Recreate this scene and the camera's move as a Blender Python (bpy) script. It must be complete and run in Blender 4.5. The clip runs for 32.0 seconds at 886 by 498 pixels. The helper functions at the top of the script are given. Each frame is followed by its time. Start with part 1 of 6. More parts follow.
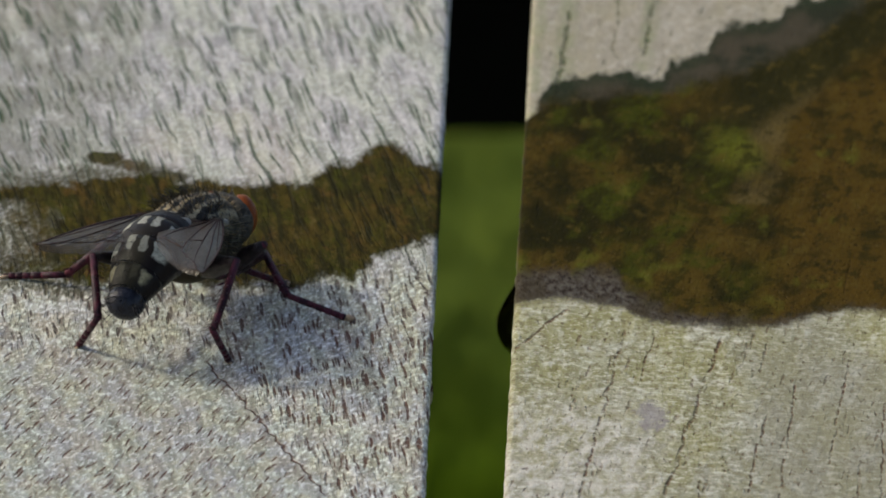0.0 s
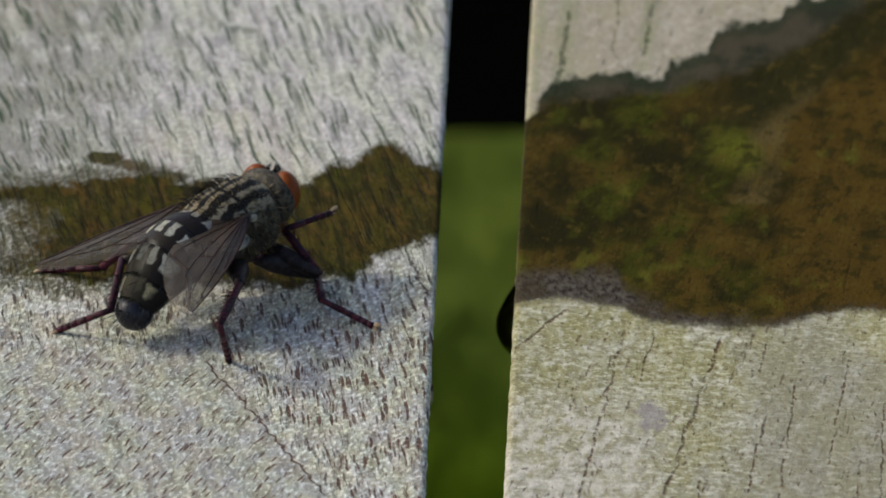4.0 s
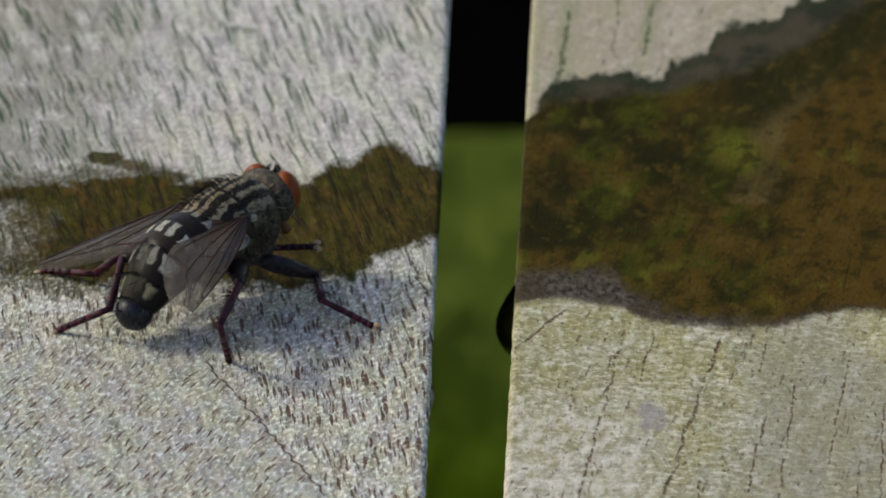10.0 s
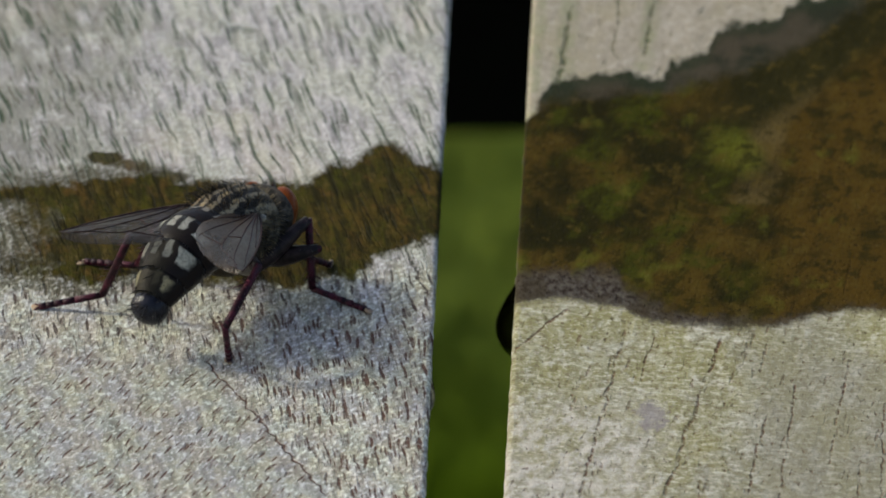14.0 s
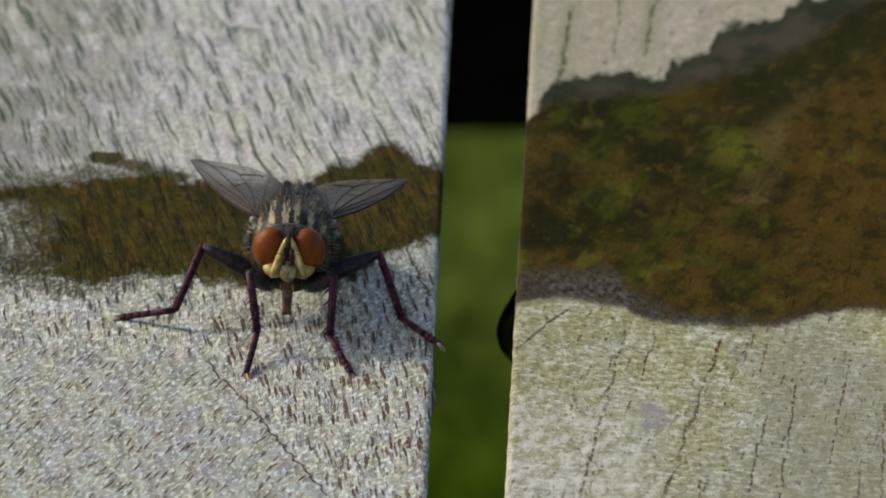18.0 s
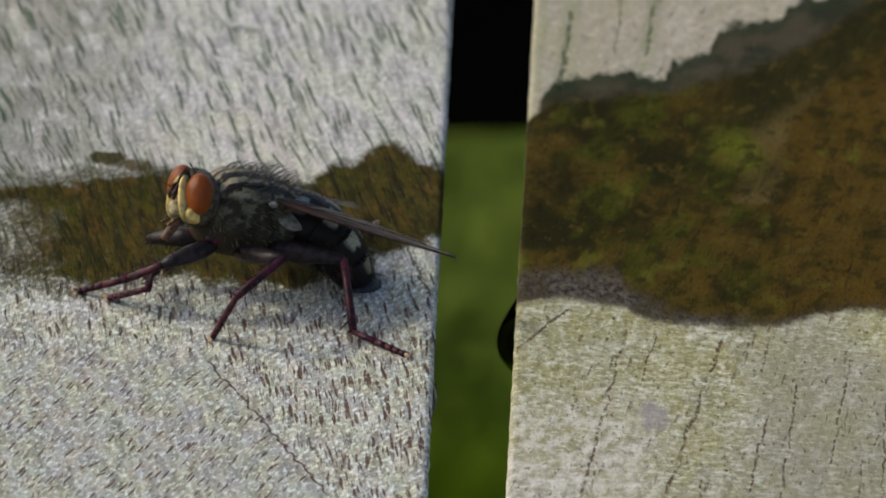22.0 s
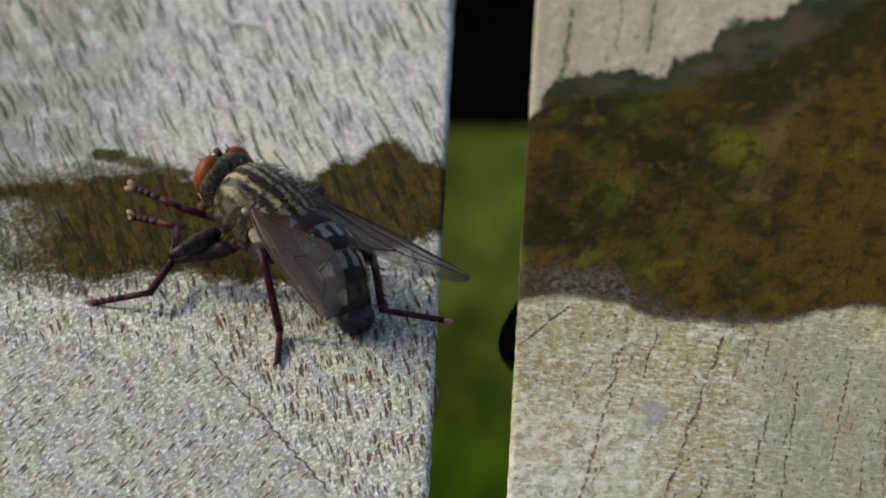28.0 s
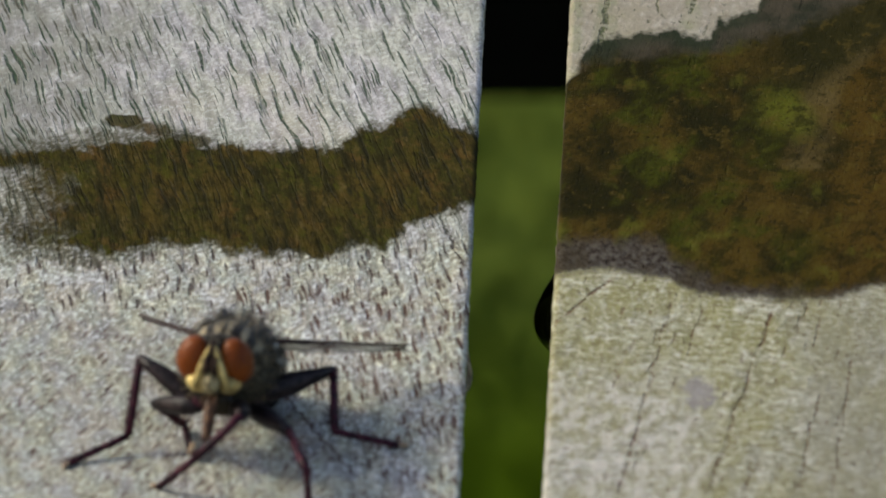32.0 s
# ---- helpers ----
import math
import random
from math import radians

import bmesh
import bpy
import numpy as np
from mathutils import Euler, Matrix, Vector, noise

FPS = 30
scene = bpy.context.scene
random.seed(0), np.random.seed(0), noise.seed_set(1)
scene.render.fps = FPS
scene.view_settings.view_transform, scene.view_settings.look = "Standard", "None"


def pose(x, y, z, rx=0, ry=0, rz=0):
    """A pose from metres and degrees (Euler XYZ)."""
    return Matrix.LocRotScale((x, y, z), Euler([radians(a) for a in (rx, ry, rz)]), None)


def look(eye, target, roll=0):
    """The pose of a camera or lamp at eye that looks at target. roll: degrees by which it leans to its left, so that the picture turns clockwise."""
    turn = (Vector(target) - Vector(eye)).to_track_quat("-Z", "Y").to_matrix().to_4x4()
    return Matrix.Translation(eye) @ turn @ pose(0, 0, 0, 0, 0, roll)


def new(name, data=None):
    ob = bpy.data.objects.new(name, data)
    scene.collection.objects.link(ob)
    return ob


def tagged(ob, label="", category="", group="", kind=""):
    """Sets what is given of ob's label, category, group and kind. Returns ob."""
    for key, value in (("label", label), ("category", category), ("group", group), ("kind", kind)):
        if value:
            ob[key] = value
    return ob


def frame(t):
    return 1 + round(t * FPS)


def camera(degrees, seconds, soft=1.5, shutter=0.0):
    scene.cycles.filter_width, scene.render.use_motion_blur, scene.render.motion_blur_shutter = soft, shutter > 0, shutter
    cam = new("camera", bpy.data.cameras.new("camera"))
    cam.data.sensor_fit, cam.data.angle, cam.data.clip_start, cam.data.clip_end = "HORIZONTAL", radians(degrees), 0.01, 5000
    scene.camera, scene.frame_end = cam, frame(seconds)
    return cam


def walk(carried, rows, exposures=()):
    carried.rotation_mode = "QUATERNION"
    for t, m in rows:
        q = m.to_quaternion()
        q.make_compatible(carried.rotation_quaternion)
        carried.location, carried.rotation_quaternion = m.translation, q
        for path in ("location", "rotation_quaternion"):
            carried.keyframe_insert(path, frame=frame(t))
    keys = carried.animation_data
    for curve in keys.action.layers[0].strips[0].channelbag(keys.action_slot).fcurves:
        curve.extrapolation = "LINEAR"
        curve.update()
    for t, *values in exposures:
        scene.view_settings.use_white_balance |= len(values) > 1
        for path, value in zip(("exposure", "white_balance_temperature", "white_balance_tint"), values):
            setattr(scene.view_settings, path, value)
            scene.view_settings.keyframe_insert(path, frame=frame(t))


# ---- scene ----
MM = 0.001
cam = camera(4.67, 32.0, soft=1.7)
DIST, ELEV = 0.55, radians(25)
FOCAL = 784 / math.tan(radians(4.67) / 2)


def view(scale, right, down):
    """The long lens over the bench, brought nearer by scale and turned a little."""
    eye = Vector((0, -DIST * math.cos(ELEV), DIST * math.sin(ELEV))) / scale
    return look(eye, (0, 0, 0)) @ Matrix.Rotation(math.atan(right / FOCAL), 4, "Y") @ Matrix.Rotation(math.atan(down / FOCAL), 4, "X")


PATH = [(0, 1, 0, 0), (12, 1, 0, 0), (17, 0.999, 1.7, -0.2), (20, 0.999, 3.2, -0.4), (23, 0.999, 4.2, -0.3), (24.5, 0.9985, 4.6, -0.8),
        (25.5, 0.9985, 5.7, -2.1), (27.5, 0.9985, 6.3, -4.6), (29, 0.998, 6.9, -6.9), (30, 0.998, 7.1, -8.1), (30.2, 1.0, 9.0, -8.2),
        (30.5, 1.0084, 16.7, -5.9), (31, 1.0249, 34, -1.2), (31.4, 1.0375, 48, -4.5), (31.5, 1.0407, 51.2, -8), (31.7, 1.0455, 56.5, -22),
        (31.8, 1.048, 59.5, -34), (31.9, 1.050, 62.2, -44), (32, 1.0524, 64.5, -57.1)]
walk(cam, [(t, view(s, u, v)) for t, s, u, v in PATH])
cam.data.dof.use_dof = True
cam.data.dof.focus_distance = 0.535
cam.data.dof.aperture_fstop = 130

# ---- light ----
SUN_TO = Vector((-0.79, 0.22, 0.58)).normalized()
world = bpy.data.worlds.new("sky")
scene.world = world
world.use_nodes = True
sky = world.node_tree.nodes.new("ShaderNodeTexSky")
sky.sky_type, sky.sun_disc = "NISHITA", False
sky.sun_elevation = math.asin(SUN_TO.z)
sky.sun_rotation = math.atan2(SUN_TO.x, SUN_TO.y)
sky.air_density, sky.dust_density, sky.ozone_density = 0.9, 3.0, 1.0
back = world.node_tree.nodes["Background"]
back.inputs["Strength"].default_value = 0.182
world.node_tree.links.new(sky.outputs[0], back.inputs["Color"])
sun = new("sun", bpy.data.lights.new("sun", "SUN"))
sun.data.energy, sun.data.angle, sun.data.color = 1.87, radians(5.0), (0.99, 0.99, 0.80)
sun.matrix_world = look(SUN_TO * 5, (0, 0, 0))
scene.view_settings.exposure = 0.0


# ---- material helpers ----
def material(name, color=(0.5, 0.5, 0.5), rough=0.5, metal=0.0):
    m = bpy.data.materials.new(name)
    m.use_nodes = True
    b = m.node_tree.nodes["Principled BSDF"]
    b.inputs["Base Color"].default_value = (*color, 1)
    b.inputs["Roughness"].default_value = rough
    b.inputs["Metallic"].default_value = metal
    return m, m.node_tree, b


def node(nt, kind, ins=None, **props):
    n = nt.nodes.new(kind)
    for k, v in props.items():
        setattr(n, k, v)
    for k, v in (ins or {}).items():
        if isinstance(v, bpy.types.NodeSocket):
            nt.links.new(v, n.inputs[k])
        else:
            n.inputs[k].default_value = v
    return n


def calc(nt, op, a, b=0.0, c=0.0):
    return node(nt, "ShaderNodeMath", {0: a, 1: b, 2: c}, operation=op).outputs[0]


def ramp(nt, value, lo, hi):
    """0 below lo, 1 above hi, smooth between (lo may be above hi)."""
    if lo > hi:
        return calc(nt, "SUBTRACT", 1.0, ramp(nt, value, hi, lo))
    return node(nt, "ShaderNodeMapRange", {0: value, 1: lo, 2: hi, 3: 0.0, 4: 1.0}, interpolation_type="SMOOTHSTEP").outputs[0]


def blend(nt, fac, a, b, how="MIX"):
    n = node(nt, "ShaderNodeMix", {0: fac}, data_type="RGBA", blend_type=how)
    for slot, v in ((6, a), (7, b)):
        if isinstance(v, bpy.types.NodeSocket):
            nt.links.new(v, n.inputs[slot])
        else:
            n.inputs[slot].default_value = (*v, 1)
    return n.outputs[2]


def place(nt, vec, scale=(1, 1, 1), turn=0.0, shift=(0, 0, 0)):
    """Turn about z first, then scale."""
    a = node(nt, "ShaderNodeMapping", {"Vector": vec, "Rotation": (0, 0, radians(turn)), "Location": shift})
    return node(nt, "ShaderNodeMapping", {"Vector": a.outputs[0], "Scale": scale}).outputs[0]


def grain_noise(nt, vec, scale=1.0, detail=3.0, rough=0.55):
    return node(nt, "ShaderNodeTexNoise", {"Vector": vec, "Scale": scale, "Detail": detail, "Roughness": rough}).outputs[0]


def object_mm(nt):
    t = node(nt, "ShaderNodeTexCoord").outputs["Object"]
    return node(nt, "ShaderNodeMapping", {"Vector": t, "Scale": (1000, 1000, 1000)}).outputs[0]


def bump(nt, bsdf, height, distance, strength=1.0):
    n = node(nt, "ShaderNodeBump", {"Height": height, "Distance": distance, "Strength": strength})
    nt.links.new(n.outputs[0], bsdf.inputs["Normal"])


def curve_of(nt, x, points, lo, hi):
    """A smooth line y(x) through a few points, all in mm between lo and hi."""
    n = node(nt, "ShaderNodeFloatCurve")
    c = n.mapping.curves[0]
    span = hi - lo
    pts = [((px - lo) / span, (py - lo) / span) for px, py in points]
    while len(c.points) < len(pts):
        c.points.new(0.5, 0.5)
    for p, (a, b) in zip(c.points, pts):
        p.location = (a, b)
        p.handle_type = "VECTOR"
    n.mapping.update()
    nt.links.new(calc(nt, "DIVIDE", calc(nt, "SUBTRACT", x, lo), span), n.inputs["Value"])
    return calc(nt, "MULTIPLY_ADD", n.outputs[0], span, lo)


def dashes(nt, vec, turn, across, along, radius, share, shift=(0, 0, 0)):
    """Wood pores: a share of the cells of a stretched net holds a dark dash."""
    v = place(nt, vec, (1 / across, 1 / along, 0.0), turn, shift)
    n = node(nt, "ShaderNodeTexVoronoi", {"Vector": v, "Scale": 1.0, "Randomness": 1.0}, voronoi_dimensions="2D")
    pick = node(nt, "ShaderNodeSeparateColor", {0: n.outputs["Color"]})
    keep = ramp(nt, pick.outputs[0], 1.0 - share, 1.0 - share + 0.06)
    size = calc(nt, "MULTIPLY_ADD", pick.outputs[1], radius * 0.7, radius * 0.6)
    dot = calc(nt, "SUBTRACT", 1.0, calc(nt, "DIVIDE", n.outputs["Distance"], size))
    return calc(nt, "MULTIPLY", ramp(nt, dot, 0.0, 0.3), keep)


def crack(nt, x, y, ax, ay, bx, by, width, wobble):
    """A fine split from (ax, ay) to (bx, by), in mm."""
    dx, dy = bx - ax, by - ay
    length = math.hypot(dx, dy)
    ux, uy = dx / length, dy / length
    rx, ry = calc(nt, "SUBTRACT", x, ax), calc(nt, "SUBTRACT", y, ay)
    along = calc(nt, "ADD", calc(nt, "MULTIPLY", rx, ux), calc(nt, "MULTIPLY", ry, uy))
    off = calc(nt, "ABSOLUTE", calc(nt, "ADD", calc(nt, "SUBTRACT", calc(nt, "MULTIPLY", rx, uy), calc(nt, "MULTIPLY", ry, ux)), wobble))
    inside = calc(nt, "MULTIPLY", ramp(nt, along, 0.0, 0.6), ramp(nt, along, length, length - 0.6))
    return calc(nt, "MULTIPLY", ramp(nt, off, width, width * 0.35), inside)


def biggest(nt, *values):
    out = values[0]
    for v in values[1:]:
        out = calc(nt, "MAXIMUM", out, v)
    return out


def between(nt, y, upper, lower, noise_up, noise_low, soft):
    a = ramp(nt, calc(nt, "ADD", calc(nt, "SUBTRACT", upper, y), noise_up), -soft, soft)
    b = ramp(nt, calc(nt, "ADD", calc(nt, "SUBTRACT", y, lower), noise_low), -soft, soft)
    return calc(nt, "MULTIPLY", a, b)


def centred(nt, value, size):
    return calc(nt, "MULTIPLY", calc(nt, "SUBTRACT", value, 0.5), size)


# ---- materials: the boards ----
# outlines of the wet patches, in mm on each slat
WET_UPPER = [(-23.8, 7.4), (-22.6, 7.1), (-20.9, 7.4), (-19.0, 7.6), (-16.8, 8.2), (-15.4, 8.9), (-14.0, 8.6), (-12.7, 7.9), (-10.4, 7.8), (-8.4, 7.4), (-6.6, 7.9), (-6.2, 9.4), (-5.2, 10.1), (-4.2, 10.7), (-3.7, 11.9), (-2.8, 12.4), (-2.0, 12.2), (-1.75, 10.8), (-1.3, 10.4), (-0.1, 10.1)]
WET_LOWER = [(-23.1, -3.8), (-21.9, -3.8), (-19.8, -3.7), (-18.2, -4.2), (-15.6, -3.8), (-12.3, -3.4), (-10.8, -4.2), (-8.5, -4.0), (-7.3, -4.9), (-6.2, -3.7), (-4.0, -3.4), (-3.6, -1.8), (-2.3, -0.3), (-1.5, 0.8), (-0.1, 1.3)]
DAMP_UPPER = [(0.1, 16.8), (0.8, 19.8), (2.0, 21.0), (3.7, 21.9), (5.1, 22.3), (6.4, 21.4), (7.1, 21.5), (7.4, 23.6), (8.7, 24.3), (9.6, 25.3), (9.9, 28.2), (12.0, 28.9), (13.1, 29.0), (13.5, 31.2), (15.6, 32.4), (18.8, 34.4)]
DAMP_LOWER = [(0.1, -6.5), (2.5, -5.9), (4.2, -6.5), (5.7, -7.0), (6.8, -8.4), (8.8, -8.9), (11.0, -8.9), (13.7, -8.7), (15.0, -7.3), (16.7, -6.9), (18.6, -7.0)]
SOAK_UPPER = [(0.0, 16.4), (2.0, 17.8), (5.0, 18.2), (7.3, 18.6), (9.1, 19.6), (11.7, 21.3), (13.8, 24.4), (16.8, 28.9), (18.8, 32.0)]
SOAK_LOWER = [(0.0, -2.5), (2.5, -2.4), (4.9, -2.5), (5.9, -4.8), (7.6, -6.9), (9.1, -7.8), (11.0, -8.0), (13.9, -8.0), (15.0, -7.0), (16.7, -6.8), (18.6, -6.9)]
def grey_board():
    m, nt, b = material("weathered_grey_wood")
    p = object_mm(nt)
    s = node(nt, "ShaderNodeSeparateXYZ", {0: p})
    x, y = s.outputs[0], s.outputs[1]
    broad = grain_noise(nt, place(nt, p, (0.12, 0.05, 0.1), -6), 1.0, 3)
    fibre = grain_noise(nt, place(nt, p, (2.2, 0.35, 1.0), -9), 1.0, 4, 0.6)
    speck = grain_noise(nt, place(nt, p, (4.6, 2.0, 2.0), -9), 1.0, 3, 0.7)
    cloud = grain_noise(nt, place(nt, p, (0.55, 0.26, 0.3), 0), 1.0, 4, 0.6)
    wander = centred(nt, grain_noise(nt, p, 0.35, 2), 1.6)
    # where the cut runs across the fibres the pores turn and shorten
    cut_x = calc(nt, "MULTIPLY_ADD", calc(nt, "ADD", y, 13.3), -0.42, -10.6)
    cross = calc(nt, "MULTIPLY", ramp(nt, calc(nt, "ADD", y, wander), -9.5, -14.5), ramp(nt, calc(nt, "SUBTRACT", x, cut_x), 0.5, -0.8))
    low = ramp(nt, calc(nt, "ADD", y, wander), 2.5, -5.0)
    crowd = centred(nt, grain_noise(nt, place(nt, p, (0.35, 0.12, 1), -9, (4, 9, 0)), 1.0, 3), 0.34)

    def streaks(scale, turn, lo, hi, shift=(0, 0, 0)):
        n = grain_noise(nt, place(nt, p, scale, turn, shift), 1.0, 2, 0.5)
        return ramp(nt, calc(nt, "ADD", n, crowd), lo, hi)

    sway = node(nt, "ShaderNodeVectorMath", {0: p, 1: node(nt, "ShaderNodeCombineXYZ", {0: centred(nt, grain_noise(nt, place(nt, p, (0.3, 0.13, 1)), 1.0, 3), 1.3)}).outputs[0]}, operation="ADD").outputs[0]
    dense = ramp(nt, crowd, -0.06, 0.01)
    long_a = dashes(nt, sway, -12, 0.48, 11.0, 0.165, 0.80)
    long_b = calc(nt, "MULTIPLY", dashes(nt, sway, -13, 0.42, 7.5, 0.165, 0.75, (3.3, 1.7, 0)), dense)
    long_c = calc(nt, "MULTIPLY", dashes(nt, sway, -12, 0.50, 19.0, 0.135, 0.75, (6.0, 3.0, 0)), ramp(nt, crowd, -0.05, 0.01))
    long_d = calc(nt, "MULTIPLY", streaks((4.2, 0.24, 1), -12, 0.60, 0.70), 0.55)
    tick_a = calc(nt, "MULTIPLY", dashes(nt, sway, -7, 0.47, 3.8, 0.20, 0.92, (0.4, 2.2, 0)), ramp(nt, crowd, -0.10, -0.03))
    tick_b = calc(nt, "MULTIPLY", dashes(nt, sway, -5, 0.31, 2.2, 0.20, 0.75, (5.4, 1.2, 0)), ramp(nt, cloud, 0.38, 0.52))
    short_a = streaks((3.4, 0.55, 1), -6, 0.55, 0.66, (1.1, 0.4, 0))
    short_b = streaks((5.0, 1.2, 1), -3, 0.58, 0.68, (7.1, 2.4, 0))
    turned_a = dashes(nt, sway, 22, 0.37, 2.6, 0.185, 0.8, (2.0, 5.0, 0))
    turned_b = dashes(nt, sway, 15, 0.32, 1.6, 0.20, 0.65, (9.0, 1.0, 0))
    up = biggest(nt, long_a, long_b, long_c, long_d)
    rows = biggest(nt, dashes(nt, sway, -6, 0.42, 3.6, 0.185, 0.85, (1.4, 3.2, 0)), calc(nt, "MULTIPLY", dashes(nt, sway, -4, 0.36, 2.4, 0.17, 0.6, (6.4, 0.2, 0)), 0.8))
    beside = calc(nt, "MULTIPLY", ramp(nt, calc(nt, "SUBTRACT", x, cut_x), -0.5, 1.5), ramp(nt, calc(nt, "ADD", y, wander), -5.0, -10.0))
    mid = biggest(nt, tick_a, calc(nt, "MULTIPLY", tick_b, 0.8), calc(nt, "MULTIPLY", biggest(nt, short_a, short_b), 0.35), calc(nt, "MULTIPLY", rows, beside))
    pores = node(nt, "ShaderNodeMix", {0: low, 2: up, 3: mid}).outputs[0]
    pores = node(nt, "ShaderNodeMix", {0: cross, 2: pores, 3: calc(nt, "MULTIPLY", biggest(nt, turned_a, calc(nt, "MULTIPLY", turned_b, 0.6)), 0.95)}).outputs[0]
    wob = centred(nt, grain_noise(nt, p, 1.2, 3), 0.9)
    split = biggest(nt, crack(nt, x, y, -11.2, -13.2, -4.6, -28.5, 0.10, wob), crack(nt, x, y, -3.0, 6.5, -0.3, -6.0, 0.09, wob),
                    calc(nt, "MULTIPLY", crack(nt, x, y, -12.0, 27.6, -9.8, 26.9, 0.45, centred(nt, fibre, 1.2)), 0.6))
    pores = calc(nt, "MULTIPLY", biggest(nt, pores, split), ramp(nt, speck, 0.28, 0.5))
    dry = blend(nt, ramp(nt, fibre, 0.3, 0.72), (0.29, 0.283, 0.254), (0.56, 0.547, 0.492))
    dry = blend(nt, ramp(nt, speck, 0.58, 0.74), dry, (0.73, 0.71, 0.65))
    dry = blend(nt, calc(nt, "MULTIPLY", ramp(nt, speck, 0.46, 0.28), 0.7), dry, (0.17, 0.15, 0.13))
    dry = blend(nt, calc(nt, "MULTIPLY", ramp(nt, cloud, 0.52, 0.7), 0.45), dry, (0.25, 0.245, 0.24))
    dry = blend(nt, calc(nt, "MULTIPLY", ramp(nt, broad, 0.52, 0.66), 0.35), dry, (0.50, 0.43, 0.33))
    salt = grain_noise(nt, place(nt, p, (4.4, 2.1, 1.5), 20), 1.0, 4, 0.68)
    dry = blend(nt, calc(nt, "MULTIPLY", ramp(nt, salt, 0.53, 0.61), calc(nt, "MULTIPLY_ADD", low, 0.40, 0.35)), dry, (0.84, 0.84, 0.80))
    tint = grain_noise(nt, place(nt, p, (0.5, 0.2, 1), -9, (8, 2, 0)), 1.0, 3, 0.6)
    dry = blend(nt, ramp(nt, tint, 0.40, 0.60), blend(nt, 1.0, dry, (0.985, 0.955, 1.0), "MULTIPLY"), blend(nt, 1.0, dry, (1.0, 1.01, 0.945), "MULTIPLY"))
    patchy = grain_noise(nt, place(nt, p, (0.9, 0.5, 1), 15, (3, 9, 0)), 1.0, 3, 0.6)
    dry = blend(nt, calc(nt, "MULTIPLY", low, ramp(nt, patchy, 0.42, 0.58)), blend(nt, calc(nt, "MULTIPLY", low, 1.0), dry, (0.985, 1.01, 1.05), "MULTIPLY"), blend(nt, 1.0, dry, (1.02, 0.995, 0.92), "MULTIPLY"))
    # greyer, grimy wood towards the far end and beside the wet patch
    grime = calc(nt, "MULTIPLY", ramp(nt, calc(nt, "ADD", x, centred(nt, cloud, 22.0)), -13.0, -20.0), ramp(nt, y, 2.0, 8.0))
    grime = calc(nt, "MULTIPLY", grime, ramp(nt, cloud, 0.32, 0.52))
    dry = blend(nt, calc(nt, "MULTIPLY", grime, 0.62), dry, (0.19, 0.185, 0.15))
    dry = blend(nt, calc(nt, "MULTIPLY", calc(nt, "MULTIPLY", ramp(nt, salt, 0.46, 0.39), calc(nt, "MULTIPLY_ADD", low, 0.34, 0.2)), calc(nt, "MULTIPLY_ADD", cross, -0.5, 1.0)), dry, (0.16, 0.125, 0.10))
    close = calc(nt, "MULTIPLY", dashes(nt, sway, -14, 0.34, 6.5, 0.20, 0.9, (1, 8, 0)), grime)
    dry = blend(nt, calc(nt, "MULTIPLY", close, 0.85), dry, (0.085, 0.080, 0.055))
    dry = blend(nt, calc(nt, "MULTIPLY", low, 0.8), dry, (0.96, 0.975, 0.915), "MULTIPLY")
    dry = blend(nt, cross, dry, (0.84, 0.845, 0.86), "MULTIPLY")
    dark_pore = blend(nt, low, (0.052, 0.080, 0.048), blend(nt, biggest(nt, beside, cross), (0.068, 0.046, 0.040), (0.095, 0.046, 0.034)))
    dry = blend(nt, calc(nt, "MULTIPLY", pores, 0.92), dry, dark_pore)
    # the wet patch across the board
    ragged = calc(nt, "ADD", centred(nt, grain_noise(nt, place(nt, p, (0.5, 0.3, 1)), 1.0, 4, 0.6), 4.0), centred(nt, grain_noise(nt, place(nt, p, (2.4, 0.9, 1), -9), 1.0, 3), 2.6))
    upper = curve_of(nt, x, WET_UPPER, -48, 48)
    lower = curve_of(nt, x, WET_LOWER, -48, 48)
    wet = between(nt, y, upper, lower, calc(nt, "MULTIPLY", ragged, 0.85), calc(nt, "MULTIPLY", ragged, 0.95), 0.5)
    end = ramp(nt, calc(nt, "ADD", x, calc(nt, "MULTIPLY", ragged, 1.7)), -23.2, -19.2)
    strand = ramp(nt, calc(nt, "ADD", calc(nt, "ABSOLUTE", calc(nt, "SUBTRACT", y, 6.6)), calc(nt, "MULTIPLY", ragged, 0.7)), 1.9, 0.9)
    wet = calc(nt, "MULTIPLY", wet, calc(nt, "MAXIMUM", end, strand))
    finger = ramp(nt, calc(nt, "ADD", node(nt, "ShaderNodeVectorMath", {0: place(nt, p, (0.95, 1.1, 0), 0, (17.35, -10.75, 0))}, operation="LENGTH").outputs["Value"], calc(nt, "MULTIPLY", ragged, 0.3)), 1.05, 0.75)
    finger_b = ramp(nt, calc(nt, "ADD", node(nt, "ShaderNodeVectorMath", {0: place(nt, p, (0.62, 0.9, 0), 0, (20.8, 2.1, 0))}, operation="LENGTH").outputs["Value"], calc(nt, "MULTIPLY", ragged, 0.35)), 1.05, 0.8)
    link = crack(nt, x, y, -17.4, 10.6, -12.8, 8.0, 0.75, calc(nt, "MULTIPLY", ragged, 0.35))
    web = crack(nt, x, y, -17.6, 10.0, -12.6, 8.2, 1.5, calc(nt, "MULTIPLY", ragged, 0.3))
